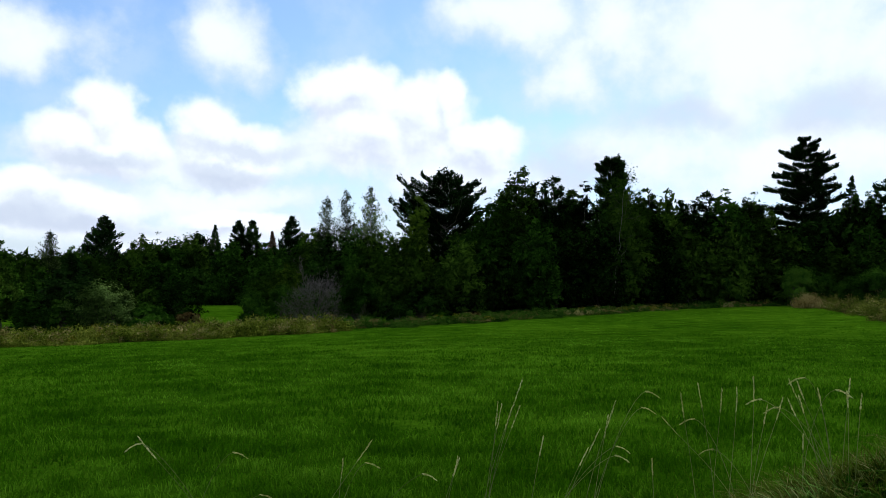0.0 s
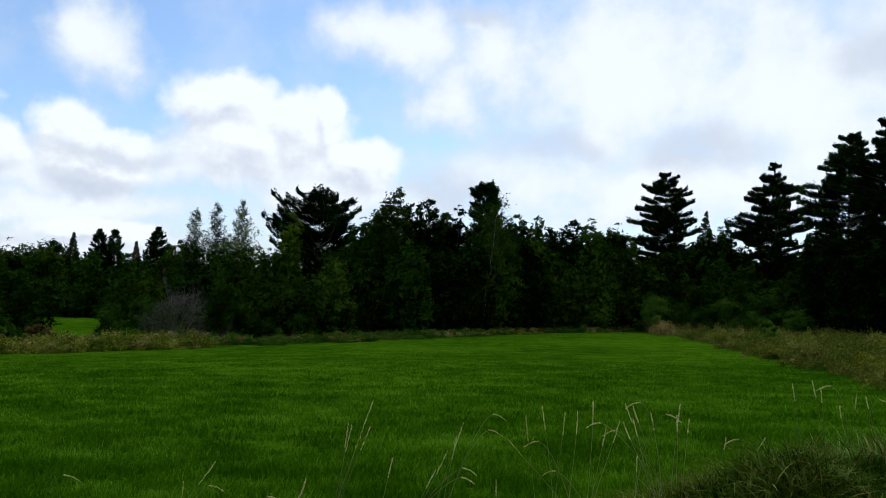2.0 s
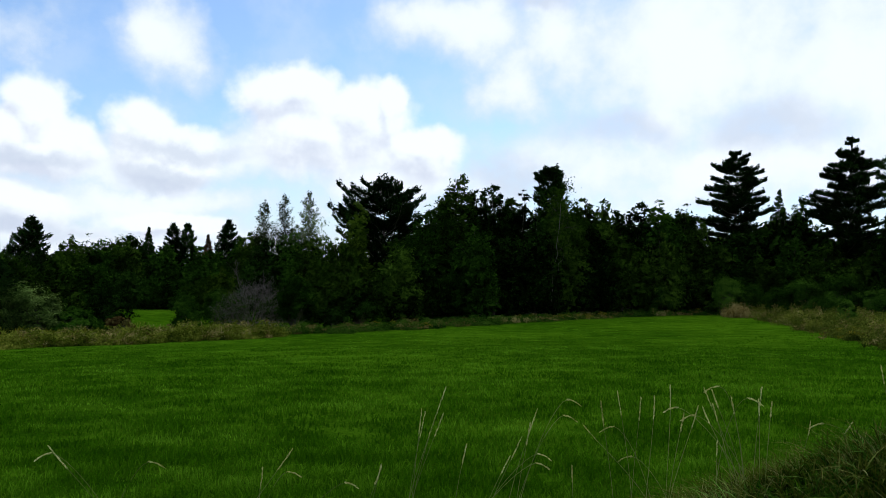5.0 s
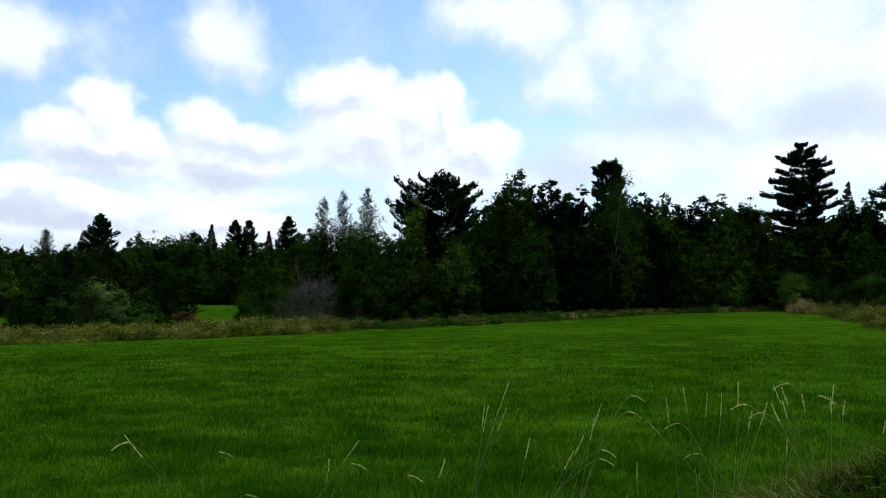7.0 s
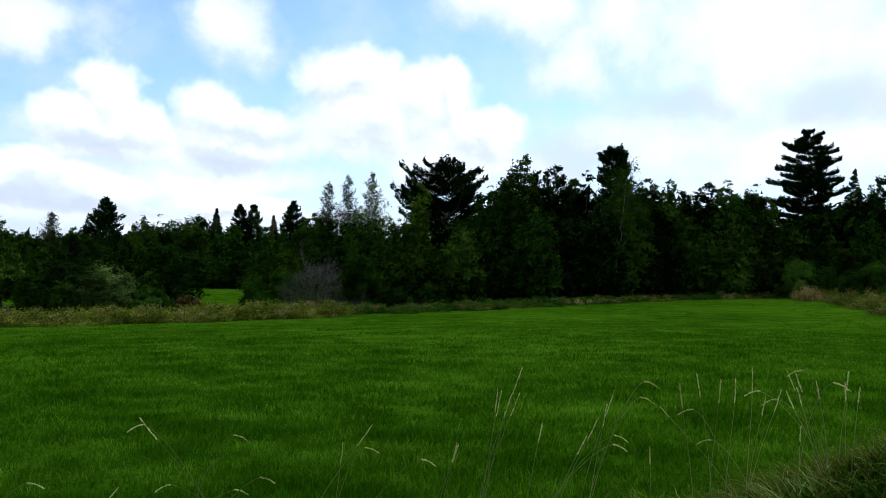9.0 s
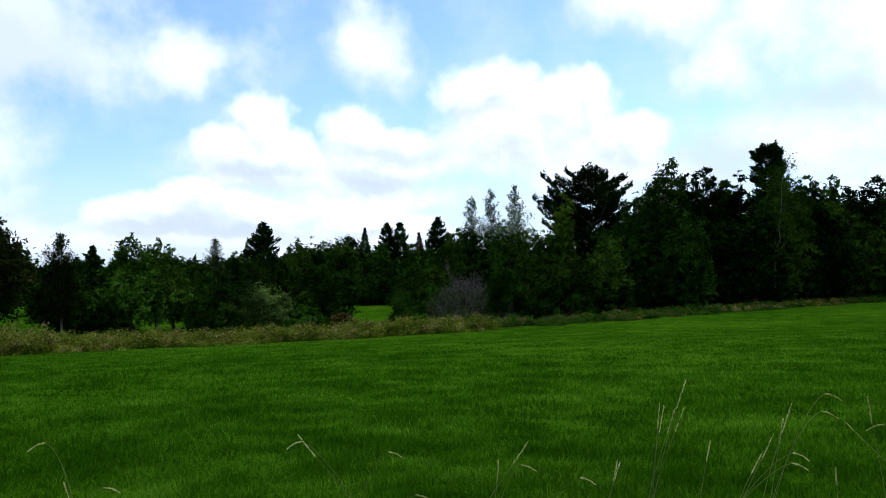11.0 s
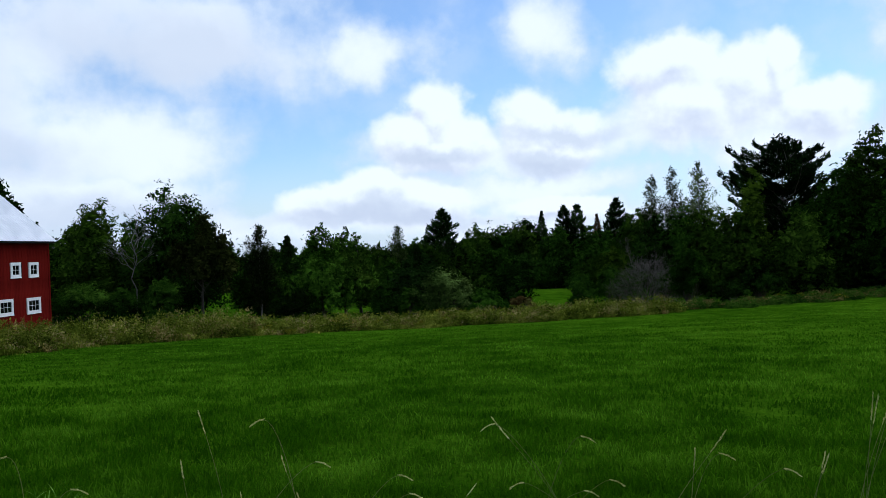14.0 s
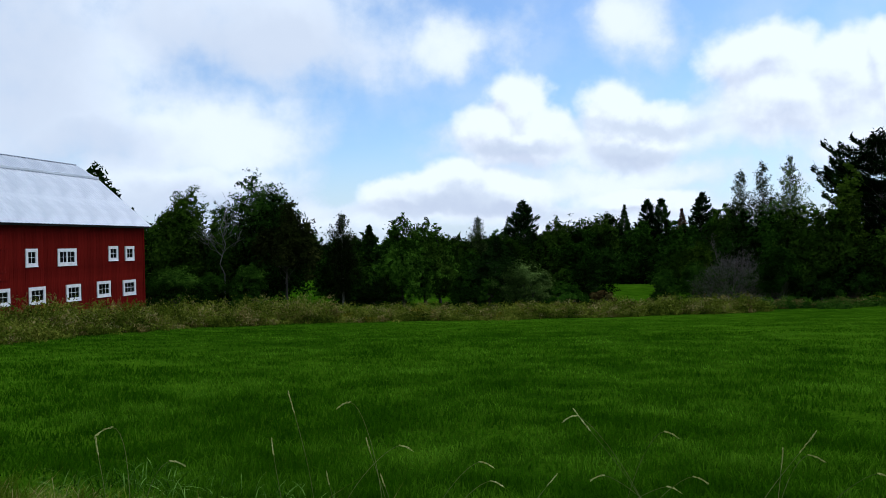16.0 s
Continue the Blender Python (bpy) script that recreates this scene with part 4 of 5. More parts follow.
def red_boards():
    m, t, b = material("red_barn_paint", 0.9, 0.0, 0.0)
    mp = t.nodes.new("ShaderNodeMapping")
    mp.inputs["Scale"].default_value = (1, 1, 0.12)
    link(t, coords(t), mp.inputs[0])
    n1, n2 = noise_node(t, mp.outputs[0], 1.6, 5.0, 0.65), noise_node(t, mp.outputs[0], 16.0, 4.0, 0.6)
    n3 = noise_node(t, coords(t), 0.8, 4.0)
    v = math_node(t, "ADD", math_node(t, "MULTIPLY", n1.outputs["Fac"], 0.6), math_node(t, "MULTIPLY", n2.outputs["Fac"], 0.4))
    rnd = t.nodes.new("ShaderNodeObjectInfo").outputs["Random"]
    v = math_node(t, "ADD", v, math_node(t, "MULTIPLY", math_node(t, "SUBTRACT", rnd, 0.5), 0.08))
    red = mix_colour(t, smooth(t, v, 0.3, 0.72), (0.068, 0.005, 0.004), (0.158, 0.011, 0.008))
    worn = math_node(t, "MULTIPLY", smooth(t, n2.outputs["Fac"], 0.60, 0.75), smooth(t, n3.outputs["Fac"], 0.5, 0.7))
    link(t, mix_colour(t, math_node(t, "MULTIPLY", worn, 0.45), red, (0.22, 0.13, 0.11)), b.inputs["Base Color"])
    add_bump(t, b, n2.outputs["Fac"], 0.4, 0.01)
    return m


RED = red_boards()
ROOF = mottled("galvanised_roof", (0.50, 0.53, 0.58), (0.72, 0.74, 0.78), 0.35, 0.42, 0.15, 0.01, (1, 1, 1), 0.25, 0.5, 5.0)
WHITE = mottled("white_window_paint", (0.66, 0.66, 0.64), (0.84, 0.84, 0.83), 2.5, 0.55, 0.2, 0.004)
# shade indoors and under the eaves, put into a near-black colour
DARK = mottled("interior_shade", (0.012, 0.011, 0.010), (0.03, 0.028, 0.025), 1.5, 0.9, 0.2, 0.01)
GLASS, gt, gb = material("window_glass", 0.06, 0.0, 0.5)
gb.inputs["Base Color"].default_value = (0.02, 0.022, 0.025, 1)
gb.inputs["Transmission Weight"].default_value = 0.75

BARN = (-37.3, 33.3)                 # its corner nearest the field's far end
BARN_TURN = 18.0                     # the long wall runs at this bearing, degrees left of north
LONG, DEEP, EAVE, BREAK, RIDGE = 22.0, 8.6, 2.95, 5.65, 6.47
BARN_FOOT = -2.9


def barn():
    """Local x runs along the long wall from the road to the far corner, y into the barn, z is the world's height."""
    ob = tagged(new("barn"), "old red board barn with white windows and a galvanised gambrel roof", "barn")
    c, n = math.cos(radians(BARN_TURN)), math.sin(radians(BARN_TURN))
    ob.matrix_world = Matrix.Translation((BARN[0] + LONG * n, BARN[1] - LONG * c, 0)) @ Matrix.Rotation(radians(BARN_TURN + 90), 4, "Z")
    wins = [(9.21, 0.86, 10.03, 1.68), (6.30, 0.84, 7.76, 1.66), (2.64, 0.97, 3.52, 1.75), (1.04, 0.95, 1.92, 1.73), (11.10, -0.80, 12.25, -0.05), (8.71, -0.87, 9.86, -0.09),
            (6.00, -0.92, 7.16, -0.11), (3.40, -0.90, 4.62, -0.08), (0.95, -0.96, 2.20, -0.13), (13.6, -0.85, 14.8, -0.07), (16.1, -0.85, 17.3, -0.07)]
    return ob, [(LONG - b, z0, LONG - a, z1) for a, z0, b, z1 in wins]


barn_ob, WINDOWS = barn()


def front_wall(ob, wins):
    """The long wall: upright boards, each cut where a window stands, over a dark lining."""
    pitch = 0.26
    xs = np.arange(0, LONG, pitch)
    shared = {}
    for x0 in xs:
        x1 = x0 + pitch
        mid = (x0 + x1) / 2
        cuts = sorted((z0, z1) for a, z0, b, z1 in wins if a - 0.02 < mid < b + 0.02)
        spans, z = [], BARN_FOOT
        for z0, z1 in cuts:
            spans.append((z, z0))
            z = z1
        spans.append((z, EAVE))
        dy = random.uniform(-0.004, 0.004)
        for span in spans:
            key = (round(span[0], 3), round(span[1], 3))
            if key not in shared:
                bm = frame_boxes([(0.003, -0.024, span[0], pitch - 0.003, 0.0, span[1])])
                shared[key] = bpy.data.meshes.new("board")
                bm.to_mesh(shared[key])
                bm.free()
                shared[key].materials.append(RED)
            part("board", shared[key], ob).location = (x0, dy, 0)


def barn_shell(ob, wins):
    holes = []
    # lining behind the boards, in strips round the windows
    xs = sorted({0.0, LONG, *[w[0] for w in wins], *[w[2] for w in wins]})
    for a, b in zip(xs, xs[1:]):
        z = BARN_FOOT
        for z0, z1 in sorted((w[1], w[3]) for w in wins if w[0] <= a and b <= w[2]):
            holes.append((a, 0.006, z, b, 0.12, z0))
            z = z1
        holes.append((a, 0.006, z, b, 0.12, EAVE))
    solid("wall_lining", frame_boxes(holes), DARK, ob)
    solid("corner_board", frame_boxes([(LONG - 0.10, -0.05, BARN_FOOT, LONG + 0.04, -0.030, EAVE - 0.02)]), RED, ob)
    # far gable, back wall, near gable
    for name, x in (("gable", -0.03), ("gable", LONG - 0.09)):
        bm = bmesh.new()
        prof = [(0, BARN_FOOT), (DEEP, BARN_FOOT), (DEEP, EAVE), (DEEP - 2.95, BREAK), (DEEP / 2, RIDGE), (2.95, BREAK), (0, EAVE)]
        v = [bm.verts.new((x, y, z)) for y, z in prof]
        face = bm.faces.new(v)
        top = bmesh.ops.extrude_face_region(bm, geom=[face])
        bmesh.ops.translate(bm, vec=(0.12, 0, 0), verts=[e for e in top["geom"] if isinstance(e, bmesh.types.BMVert)])
        bmesh.ops.recalc_face_normals(bm, faces=bm.faces)
        solid(name, bm, RED, ob)
    solid("back_wall", frame_boxes([(0.1, DEEP - 0.12, BARN_FOOT, LONG - 0.1, DEEP - 0.003, EAVE)]), RED, ob)
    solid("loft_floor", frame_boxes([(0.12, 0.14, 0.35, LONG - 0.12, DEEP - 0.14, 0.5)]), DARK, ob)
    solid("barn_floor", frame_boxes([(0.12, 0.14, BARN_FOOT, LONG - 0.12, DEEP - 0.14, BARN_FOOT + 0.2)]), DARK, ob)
    solid("foundation", frame_boxes([(-0.06, -0.07, BARN_FOOT - 0.8, LONG + 0.06, DEEP + 0.05, BARN_FOOT - 0.004)]), BARN_STONE, ob)


BARN_STONE = mottled("field_stone", (0.12, 0.115, 0.11), (0.28, 0.27, 0.25), 3.0, 0.9, 0.8, 0.04)


def roof_slope(ob, y0, z0, y1, z1, cols, rows, over):
    """One slope of the roof in ribbed metal sheets that overlap."""
    run = math.hypot(y1 - y0, z1 - z0)
    dy, dz = (y1 - y0) / run, (z1 - z0) / run
    ny, nz = -dz, dy
    if nz < 0:
        ny, nz = -ny, -nz
    wide = (LONG + 2 * over) / cols
    tall = run / rows
    ribs = 7
    for r in range(rows):
        lift = 0.012 * (rows - r) + 0.03
        for c in range(cols):
            vs, fs = [], []
            steps = [u for i in range(ribs) for u in ((i, 0.0), (i + 0.55, 0.0), (i + 0.66, 0.034), (i + 0.84, 0.034), (i + 0.95, 0.0))] + [(ribs, 0.0)]
            k = len(steps)
            dent = [random.uniform(0, 0.006) for _ in steps]
            for s in (-0.03, 1.0):
                for (u, rib), d in zip(steps, dent):
                    vs.append((u / ribs * (wide + 0.004), dy * s * tall + ny * (lift + rib + d), dz * s * tall + nz * (lift + rib + d)))
            for i in range(k - 1):
                fs.append((i, i + 1, k + i + 1, k + i))
            me = soup("roof_sheet", vs, fs, [ROOF])
            p = part("roof_sheet", me, ob)
            p.location = (-over + c * wide, y0 + dy * tall * r, z0 + dz * tall * r)
    bm = bmesh.new()
    a = [bm.verts.new((x, y, z)) for x, y, z in ((-over + 0.03, y0, z0), (LONG + over - 0.03, y0, z0), (LONG + over - 0.03, y1, z1), (-over + 0.03, y1, z1))]
    f = bm.faces.new(a)
    top = bmesh.ops.extrude_face_region(bm, geom=[f])
    bmesh.ops.translate(bm, vec=(0, -ny * 0.05, -nz * 0.05), verts=[e for e in top["geom"] if isinstance(e, bmesh.types.BMVert)])
    bmesh.ops.recalc_face_normals(bm, faces=bm.faces)
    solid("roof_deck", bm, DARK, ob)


def barn_roof(ob):
    over = 0.16
    ey, ez = -0.36, EAVE - 0.12
    roof_slope(ob, ey, ez, 2.95, BREAK, 12, 2, over)
    roof_slope(ob, 2.90, BREAK - 0.01, DEEP / 2, RIDGE, 12, 1, over)
    roof_slope(ob, DEEP + 0.36, ez, DEEP - 2.95, BREAK, 12, 1, over)
    roof_slope(ob, DEEP - 2.90, BREAK - 0.01, DEEP / 2, RIDGE, 12, 1, over)
    solid("ridge_cap", frame_boxes([(-over, DEEP / 2 - 0.12, RIDGE + 0.05, LONG + over, DEEP / 2 + 0.12, RIDGE + 0.085)]), ROOF, ob, bevel=0.01)
    solid("flashing", frame_boxes([(-over - 0.01, 2.78, BREAK - 0.02, LONG + over + 0.01, 3.06, BREAK + 0.125)]), ROOF, ob, bevel=0.02)
    solid("eave_board", frame_boxes([(-over, ey + 0.02, ez - 0.10, LONG + over, ey + 0.05, ez - 0.0)]), DARK, ob)


def barn_window(ob, a, z0, b, z1, lights):
    win = part("window", None, ob)
    win.location = (a, 0, z0)
    w, h, t = b - a, z1 - z0, 0.155
    solid("window_frame", frame_boxes([(0, -0.065, 0, w, 0.0, t), (0, -0.065, h - t, w, 0.0, h), (0, -0.064, t, t, 0.0, h - t), (w - t, -0.064, t, w, 0.0, h - t)]), WHITE, win)
    solid("window_sill", frame_boxes([(-0.02, -0.085, -0.03, w + 0.02, -0.002, 0.0)]), WHITE, win, bevel=0.006)
    cols, rows = lights
    bars = []
    iw, ih = w - 2 * t, h - 2 * t
    for c in range(1, cols):
        x = t + iw * c / cols
        thick = 0.045 if cols == 4 and c == 2 else 0.008
        bars.append((x - thick, -0.040, t, x + thick, -0.012, h - t))
    for r in range(1, rows):
        z = t + ih * r / rows
        bars.append((t, -0.037, z - 0.010, w - t, -0.015, z + 0.010))
    solid("glazing_bars", frame_boxes(bars), WHITE, win)
    for c in range(cols):
        for r in range(rows):
            x, z = t + iw * c / cols, t + ih * r / rows
            solid("pane", frame_boxes([(x, -0.030, z, x + iw / cols, -0.024, z + ih / rows)]), GLASS, win)


front_wall(barn_ob, WINDOWS)
barn_shell(barn_ob, WINDOWS)
barn_roof(barn_ob)
for k, w in enumerate(WINDOWS):
    barn_window(barn_ob, *w, (4, 2) if k == 1 else (3, 2) if k > 3 else (2, 2))
door = part("loft_door", None, barn_ob, "closed red board loft door")
door.location = (LONG - 13.65, -0.03, 0.3)
for i in range(10):
    solid("door_board", frame_boxes([(i * 0.25 + 0.004, -0.03, 0, i * 0.25 + 0.246, 0, 2.0)]), RED, door)
for z in (0.35, 1.35):
    solid("door_rail", frame_boxes([(0, -0.055, z, 2.5, -0.032, z + 0.08)]), RED, door)


# ---- grasses and weeds ----
def blades(rng, foot, tall, wide, lean, bow=0.5):
    """Bent tapering blades, three triangles each."""
    n = len(foot)
    ang = rng.uniform(0, 2 * np.pi, n)
    out_ = np.column_stack([np.cos(ang), np.sin(ang), np.zeros(n)])
    face = rng.uniform(0, 2 * np.pi, n)
    side = np.column_stack([np.cos(face), np.sin(face), np.zeros(n)]) * (wide / 2)[:, None]
    tall, lean = tall[:, None], lean[:, None]
    up = np.array([[0, 0, 1.0]])
    mid = foot + up * tall * 0.55 + out_ * tall * lean * 0.30
    tip = foot + up * tall * (1 - 0.35 * lean) + out_ * tall * lean * (0.6 + bow)
    v = np.stack([foot - side, foot + side, mid + side * 0.8, mid - side * 0.8, tip], 1).reshape(-1, 3)
    i = np.arange(n)[:, None] * 5
    f = np.concatenate([i + np.array([[0, 1, 2]]), i + np.array([[0, 2, 3]]), i + np.array([[3, 2, 4]])], 1).reshape(-1, 3)
    return v, f


def in_field(x, y):
    """Whether points lie inside the mown field's rim."""
    poly = RIM + [(12.0, -1.0), (-25.0, -1.0)]
    inside = np.zeros(len(x), bool)
    for (x0, y0), (x1, y1) in zip(poly, poly[1:] + poly[:1]):
        hit = ((y0 > y) != (y1 > y)) & (x < (x1 - x0) * (y - y0) / (y1 - y0 + 1e-9) + x0)
        inside ^= hit
    return inside


def tussocks(x, y, size, seed):
    """A smooth random height between 0 and 1 over the plan, in drifts of about that size."""
    g = np.random.default_rng(seed).uniform(0, 1, (256, 256))
    u, v = x / size + 64, y / size + 64
    i, j = np.floor(u).astype(int), np.floor(v).astype(int)
    f, k = u - i, v - j
    f, k = f * f * (3 - 2 * f), k * k * (3 - 2 * k)
    i, j = i % 256, j % 256
    i1, j1 = (i + 1) % 256, (j + 1) % 256
    return (g[i, j] * (1 - f) + g[i1, j] * f) * (1 - k) + (g[i, j1] * (1 - f) + g[i1, j1] * f) * k


def field_grass(name, seed, n, r0, r1, tall):
    """Blades over the whole field in uneven tufts; the farther off, the fewer and the broader they are."""
    rng = np.random.default_rng(seed)
    r = r0 * (r1 / r0) ** rng.uniform(0, 1, n)
    a = np.radians(rng.uniform(-44, 62, n))
    x, y = -r * np.sin(a), r * np.cos(a)
    lush = 0.5 * tussocks(x, y, 0.5, 1) + 0.4 * tussocks(x, y, 1.5, 2) + 0.1 * tussocks(x, y, 6.0, 3)
    ok = in_field(x, y) & (y > 3.6) & (rng.uniform(0.2, 0.75, n) < lush + 0.15 + 0.004 * r)
    x, y, r, lush = x[ok], y[ok], r[ok], lush[ok]
    h = tall * rng.uniform(0.6, 1.25, len(x)) * (0.45 + 1.15 * lush) * np.clip(1.1 - r / 55, 0.26, 1)
    foot = np.column_stack([x, y, ground_z(x, y) - 0.01])
    v, f = blades(rng, foot, h, (0.005 + 0.0011 * r) * rng.uniform(0.6, 1.3, len(x)), rng.uniform(0.15, 0.9, len(x)))
    return tagged(new(name, soup(name, v, f, [GRASS])), "fresh green blades of the mown hay field", "grass", kind="stuff")


field_grass("field_grass", 11, 330000, 4.2, 88.0, 0.125)


def along_rim(rng, n, first, last, depth0, bias=1.0):
    """Points in a band outside the rim between two of its corners."""
    pts = np.array(RIM)
    seg = np.linalg.norm(np.diff(pts, axis=0), axis=1)
    cum = np.concatenate([[0], np.cumsum(seg)])
    s = rng.uniform(cum[first], cum[last], n)
    k = np.clip(np.searchsorted(cum, s) - 1, 0, len(seg) - 1)
    u = (s - cum[k]) / seg[k]
    p = pts[k] + (pts[k + 1] - pts[k]) * u[:, None]
    nrm = np.stack([-(pts[1:, 1] - pts[:-1, 1]), pts[1:, 0] - pts[:-1, 0]], 1) / seg[:, None]
    corner = np.zeros_like(pts)
    corner[:-1] += nrm
    corner[1:] += nrm
    corner /= np.linalg.norm(corner, axis=1)[:, None]
    m = corner[k] * (1 - u)[:, None] + corner[k + 1] * u[:, None]
    depth = np.interp((s - cum[first]) / (cum[last] - cum[first]), np.linspace(0, 1, len(depth0)), depth0)
    wig = 0.35 * np.sin(s * 0.9) + 0.25 * np.sin(s * 2.3 + 1)
    o = rng.uniform(0, 1, n) ** bias * (depth + 1.2) + wig - 1.2
    q = p + m * o[:, None]
    return q[:, 0], q[:, 1], o + 1.2


def weed_stand(name, seed, x, y, o, tall, mats, label, blades_each=7, wide=0.024, tone=(0.62, 0.28, 0.10), lump=7):
    """Rough growth in lumps, each of one kind: leafy herbs, dry grass with seed heads, or goldenrod."""
    rng = np.random.default_rng(seed)
    n = len(x)
    # every plant joins the lump of one of the first of them
    c = rng.integers(0, n // lump, n)
    spread = rng.uniform(0.16, 0.40, n // lump)[c]
    dx, dy = rng.normal(0, 1, n) * spread, rng.normal(0, 1, n) * spread
    x, y, o = x[c] + dx, y[c] + dy, o[c]
    drift = 0.5 + 0.5 * np.sin(x * 0.31 + np.sin(y * 0.23) * 2) * np.sin(y * 0.27 + 1.3)
    size = rng.uniform(0.45, 1.15, n // lump)[c]
    h = tall * size * np.clip(1.15 - 0.22 * (dx * dx + dy * dy) / spread ** 2, 0.45, 1.15) * rng.uniform(0.75, 1.1, n) * (0.75 + 0.4 * drift) * np.clip(0.6 + o / 1.6, 0.5, 1.0)
    wave = 0.5 + 0.5 * np.sin(x[c] * 0.53 + 1.7 * np.sin(y[c] * 0.41)) * np.sin(y[c] * 0.47 + 1.1 * np.sin(x[c] * 0.37) + 0.6)
    kind = rng.uniform(0, 1, n // lump)[c] * 0.65 + wave * 0.35
    slot = np.where(kind < tone[0] - 0.15 + 0.1 * rng.normal(0, 1, n), 0, 1)
    fx = np.repeat(x, blades_each) + rng.normal(0, 0.10, n * blades_each)
    fy = np.repeat(y, blades_each) + rng.normal(0, 0.10, n * blades_each)
    foot = np.column_stack([fx, fy, ground_z(fx, fy) - 0.02])
    bh = np.repeat(h, blades_each) * rng.uniform(0.5, 1.1, n * blades_each)
    v1, f1 = blades(rng, foot, bh, wide * rng.uniform(0.5, 1.3, len(fx)), rng.uniform(0.1, 0.9, len(fx)))
    s1 = np.repeat(np.repeat(slot, blades_each), 3)
    # side leaves up the stalks
    m = blades_each * 3
    lx, ly = np.repeat(x, m) + rng.normal(0, 0.12, n * m), np.repeat(y, m) + rng.normal(0, 0.12, n * m)
    lz = ground_z(lx, ly) + np.repeat(h, m) * rng.uniform(0.25, 1.0, n * m)
    v2, q2 = leaves(rng, np.column_stack([lx, ly, lz]), 0.125, 0.06, np.array([[0, 0, 0.2]]))
    f2, s2 = q2, np.repeat(slot, m)
    # seed heads and plumes at the tops
    gold = (rng.uniform(0, 1, n // lump)[c] * 0.6 + drift * 0.4 < tone[2] * 2.4) & (size > 0.6)
    pick = (kind > tone[0] - 0.28) & (rng.uniform(0, 1, n) < 0.5)
    parts_ = [(v1, f1, s1), (v2, f2, s2)]
    for chosen, mat, cnt, ln, wd in ((pick & ~gold, 2, 8, 0.17, 0.018), (gold, 3, 20, 0.085, 0.03)):
        k = int(chosen.sum())
        if k:
            cx, cy = np.repeat(x[chosen], cnt), np.repeat(y[chosen], cnt)
            cz = ground_z(cx, cy) + np.repeat(h[chosen], cnt) * rng.uniform(0.82, 1.12, k * cnt)
            v3, q3 = leaves(rng, np.column_stack([cx + rng.normal(0, 0.10, k * cnt), cy + rng.normal(0, 0.10, k * cnt), cz]), ln, wd, np.array([[0, 0, 1.2]]), simple=False)
            parts_.append((v3, np.concatenate([q3[:, [0, 1, 2]], q3[:, [0, 2, 3]]]), np.full(len(q3) * 2, mat)))
    base, vs, fs, ss = 0, [], [], []
    for v, f, s in parts_:
        vs.append(v)
        fs.append(f + base)
        ss.append(s)
        base += len(v)
    return tagged(new(name, soup(name, np.concatenate(vs), np.concatenate(fs), mats, np.concatenate(ss))), label, "weeds", kind="stuff")


WEEDS = [WEED, DRY_WEED, WEED_SEED, GOLD]
SHADE_WEEDS = [LEAF["bush"], MEADOW_DRY, MEADOW_DRY, GOLD]
MEADOW_WEEDS = [MEADOW_WEED, MEADOW_DRY, DRY_WEED, GOLD]
rng = np.random.default_rng(21)
x, y, o = along_rim(rng, 5200, 0, 4, (6.5, 7.0, 7.5, 8.5, 9.0), 1.7)
weed_stand("barnyard_weeds", 31, x, y, o, 1.16, WEEDS, "tall rank weeds and pale grasses before the barn", 5, tone=(0.98, 0.2, 0.05))
x, y, o = along_rim(rng, 4900, 4, 7, (9.0, 9.0, 8.5, 6.0), 1.7)
weed_stand("hedgerow_weeds", 32, x, y, o, 0.76, WEEDS, "dry tan and green weeds with goldenrod along the field", 5, tone=(0.93, 0.28, 0.07))
x, y, o = along_rim(rng, 3900, 7, 12, (6.0, 4.0, 2.5, 2.5, 3.0))
weed_stand("woodside_weeds", 33, x, y, o, 0.55, SHADE_WEEDS, "low weeds and goldenrod at the foot of the woods", 7, tone=(0.9, 0.2, 0.06))
n = 11000
yy = 6 + 78 * rng.uniform(0, 1, n)
off = 34 * rng.uniform(0, 1, n) ** 1.9
xx = 17 + 0.33 * (yy - 22.3) + 0.35 * np.sin(yy * 0.8) + 0.2 * np.sin(yy * 2.1) + off + 0.1
n = 700
side = rng.uniform(0, 1, n)
weed_stand("meadow_grass", 35, 31.0 + 5.2 * side + rng.normal(0, 0.5, n), 68.5 + 12.5 * side + rng.normal(0, 0.6, n), np.full(n, 1.0), 1.0, [DRY_WEED, DRY_WEED, WEED_SEED, WEED_SEED], "pale bleached grass at the meadow's far corner", 6, tone=(0.6, 0.2, 0.0), lump=4)
weed_stand("meadow_weeds", 34, xx, yy, off, 1.0, MEADOW_WEEDS, "unmown meadow of tan grass and yellow goldenrod", 5, tone=(0.94, 0.25, 0.045), lump=4)


# ---- the rough verge in front ----
EDGE_GREEN = leafy("edge_grass_blade", (0.016, 0.030, 0.0008), (0.070, 0.110, 0.006), (0.27, 0.31, 0.045), 0.2, 0.55, 2.0)
# blades that catch the light: their brightness is put into the colour
PALE_BLADE = leafy("pale_blade", (0.06, 0.075, 0.018), (0.14, 0.155, 0.045), (0.28, 0.29, 0.11), 0.15, 0.55, 1.5)
STALK_STEM = leafy("stalk_stem", (0.06, 0.09, 0.02), (0.13, 0.16, 0.045), (0.25, 0.26, 0.09), 0.1, 0.6, 0.8)


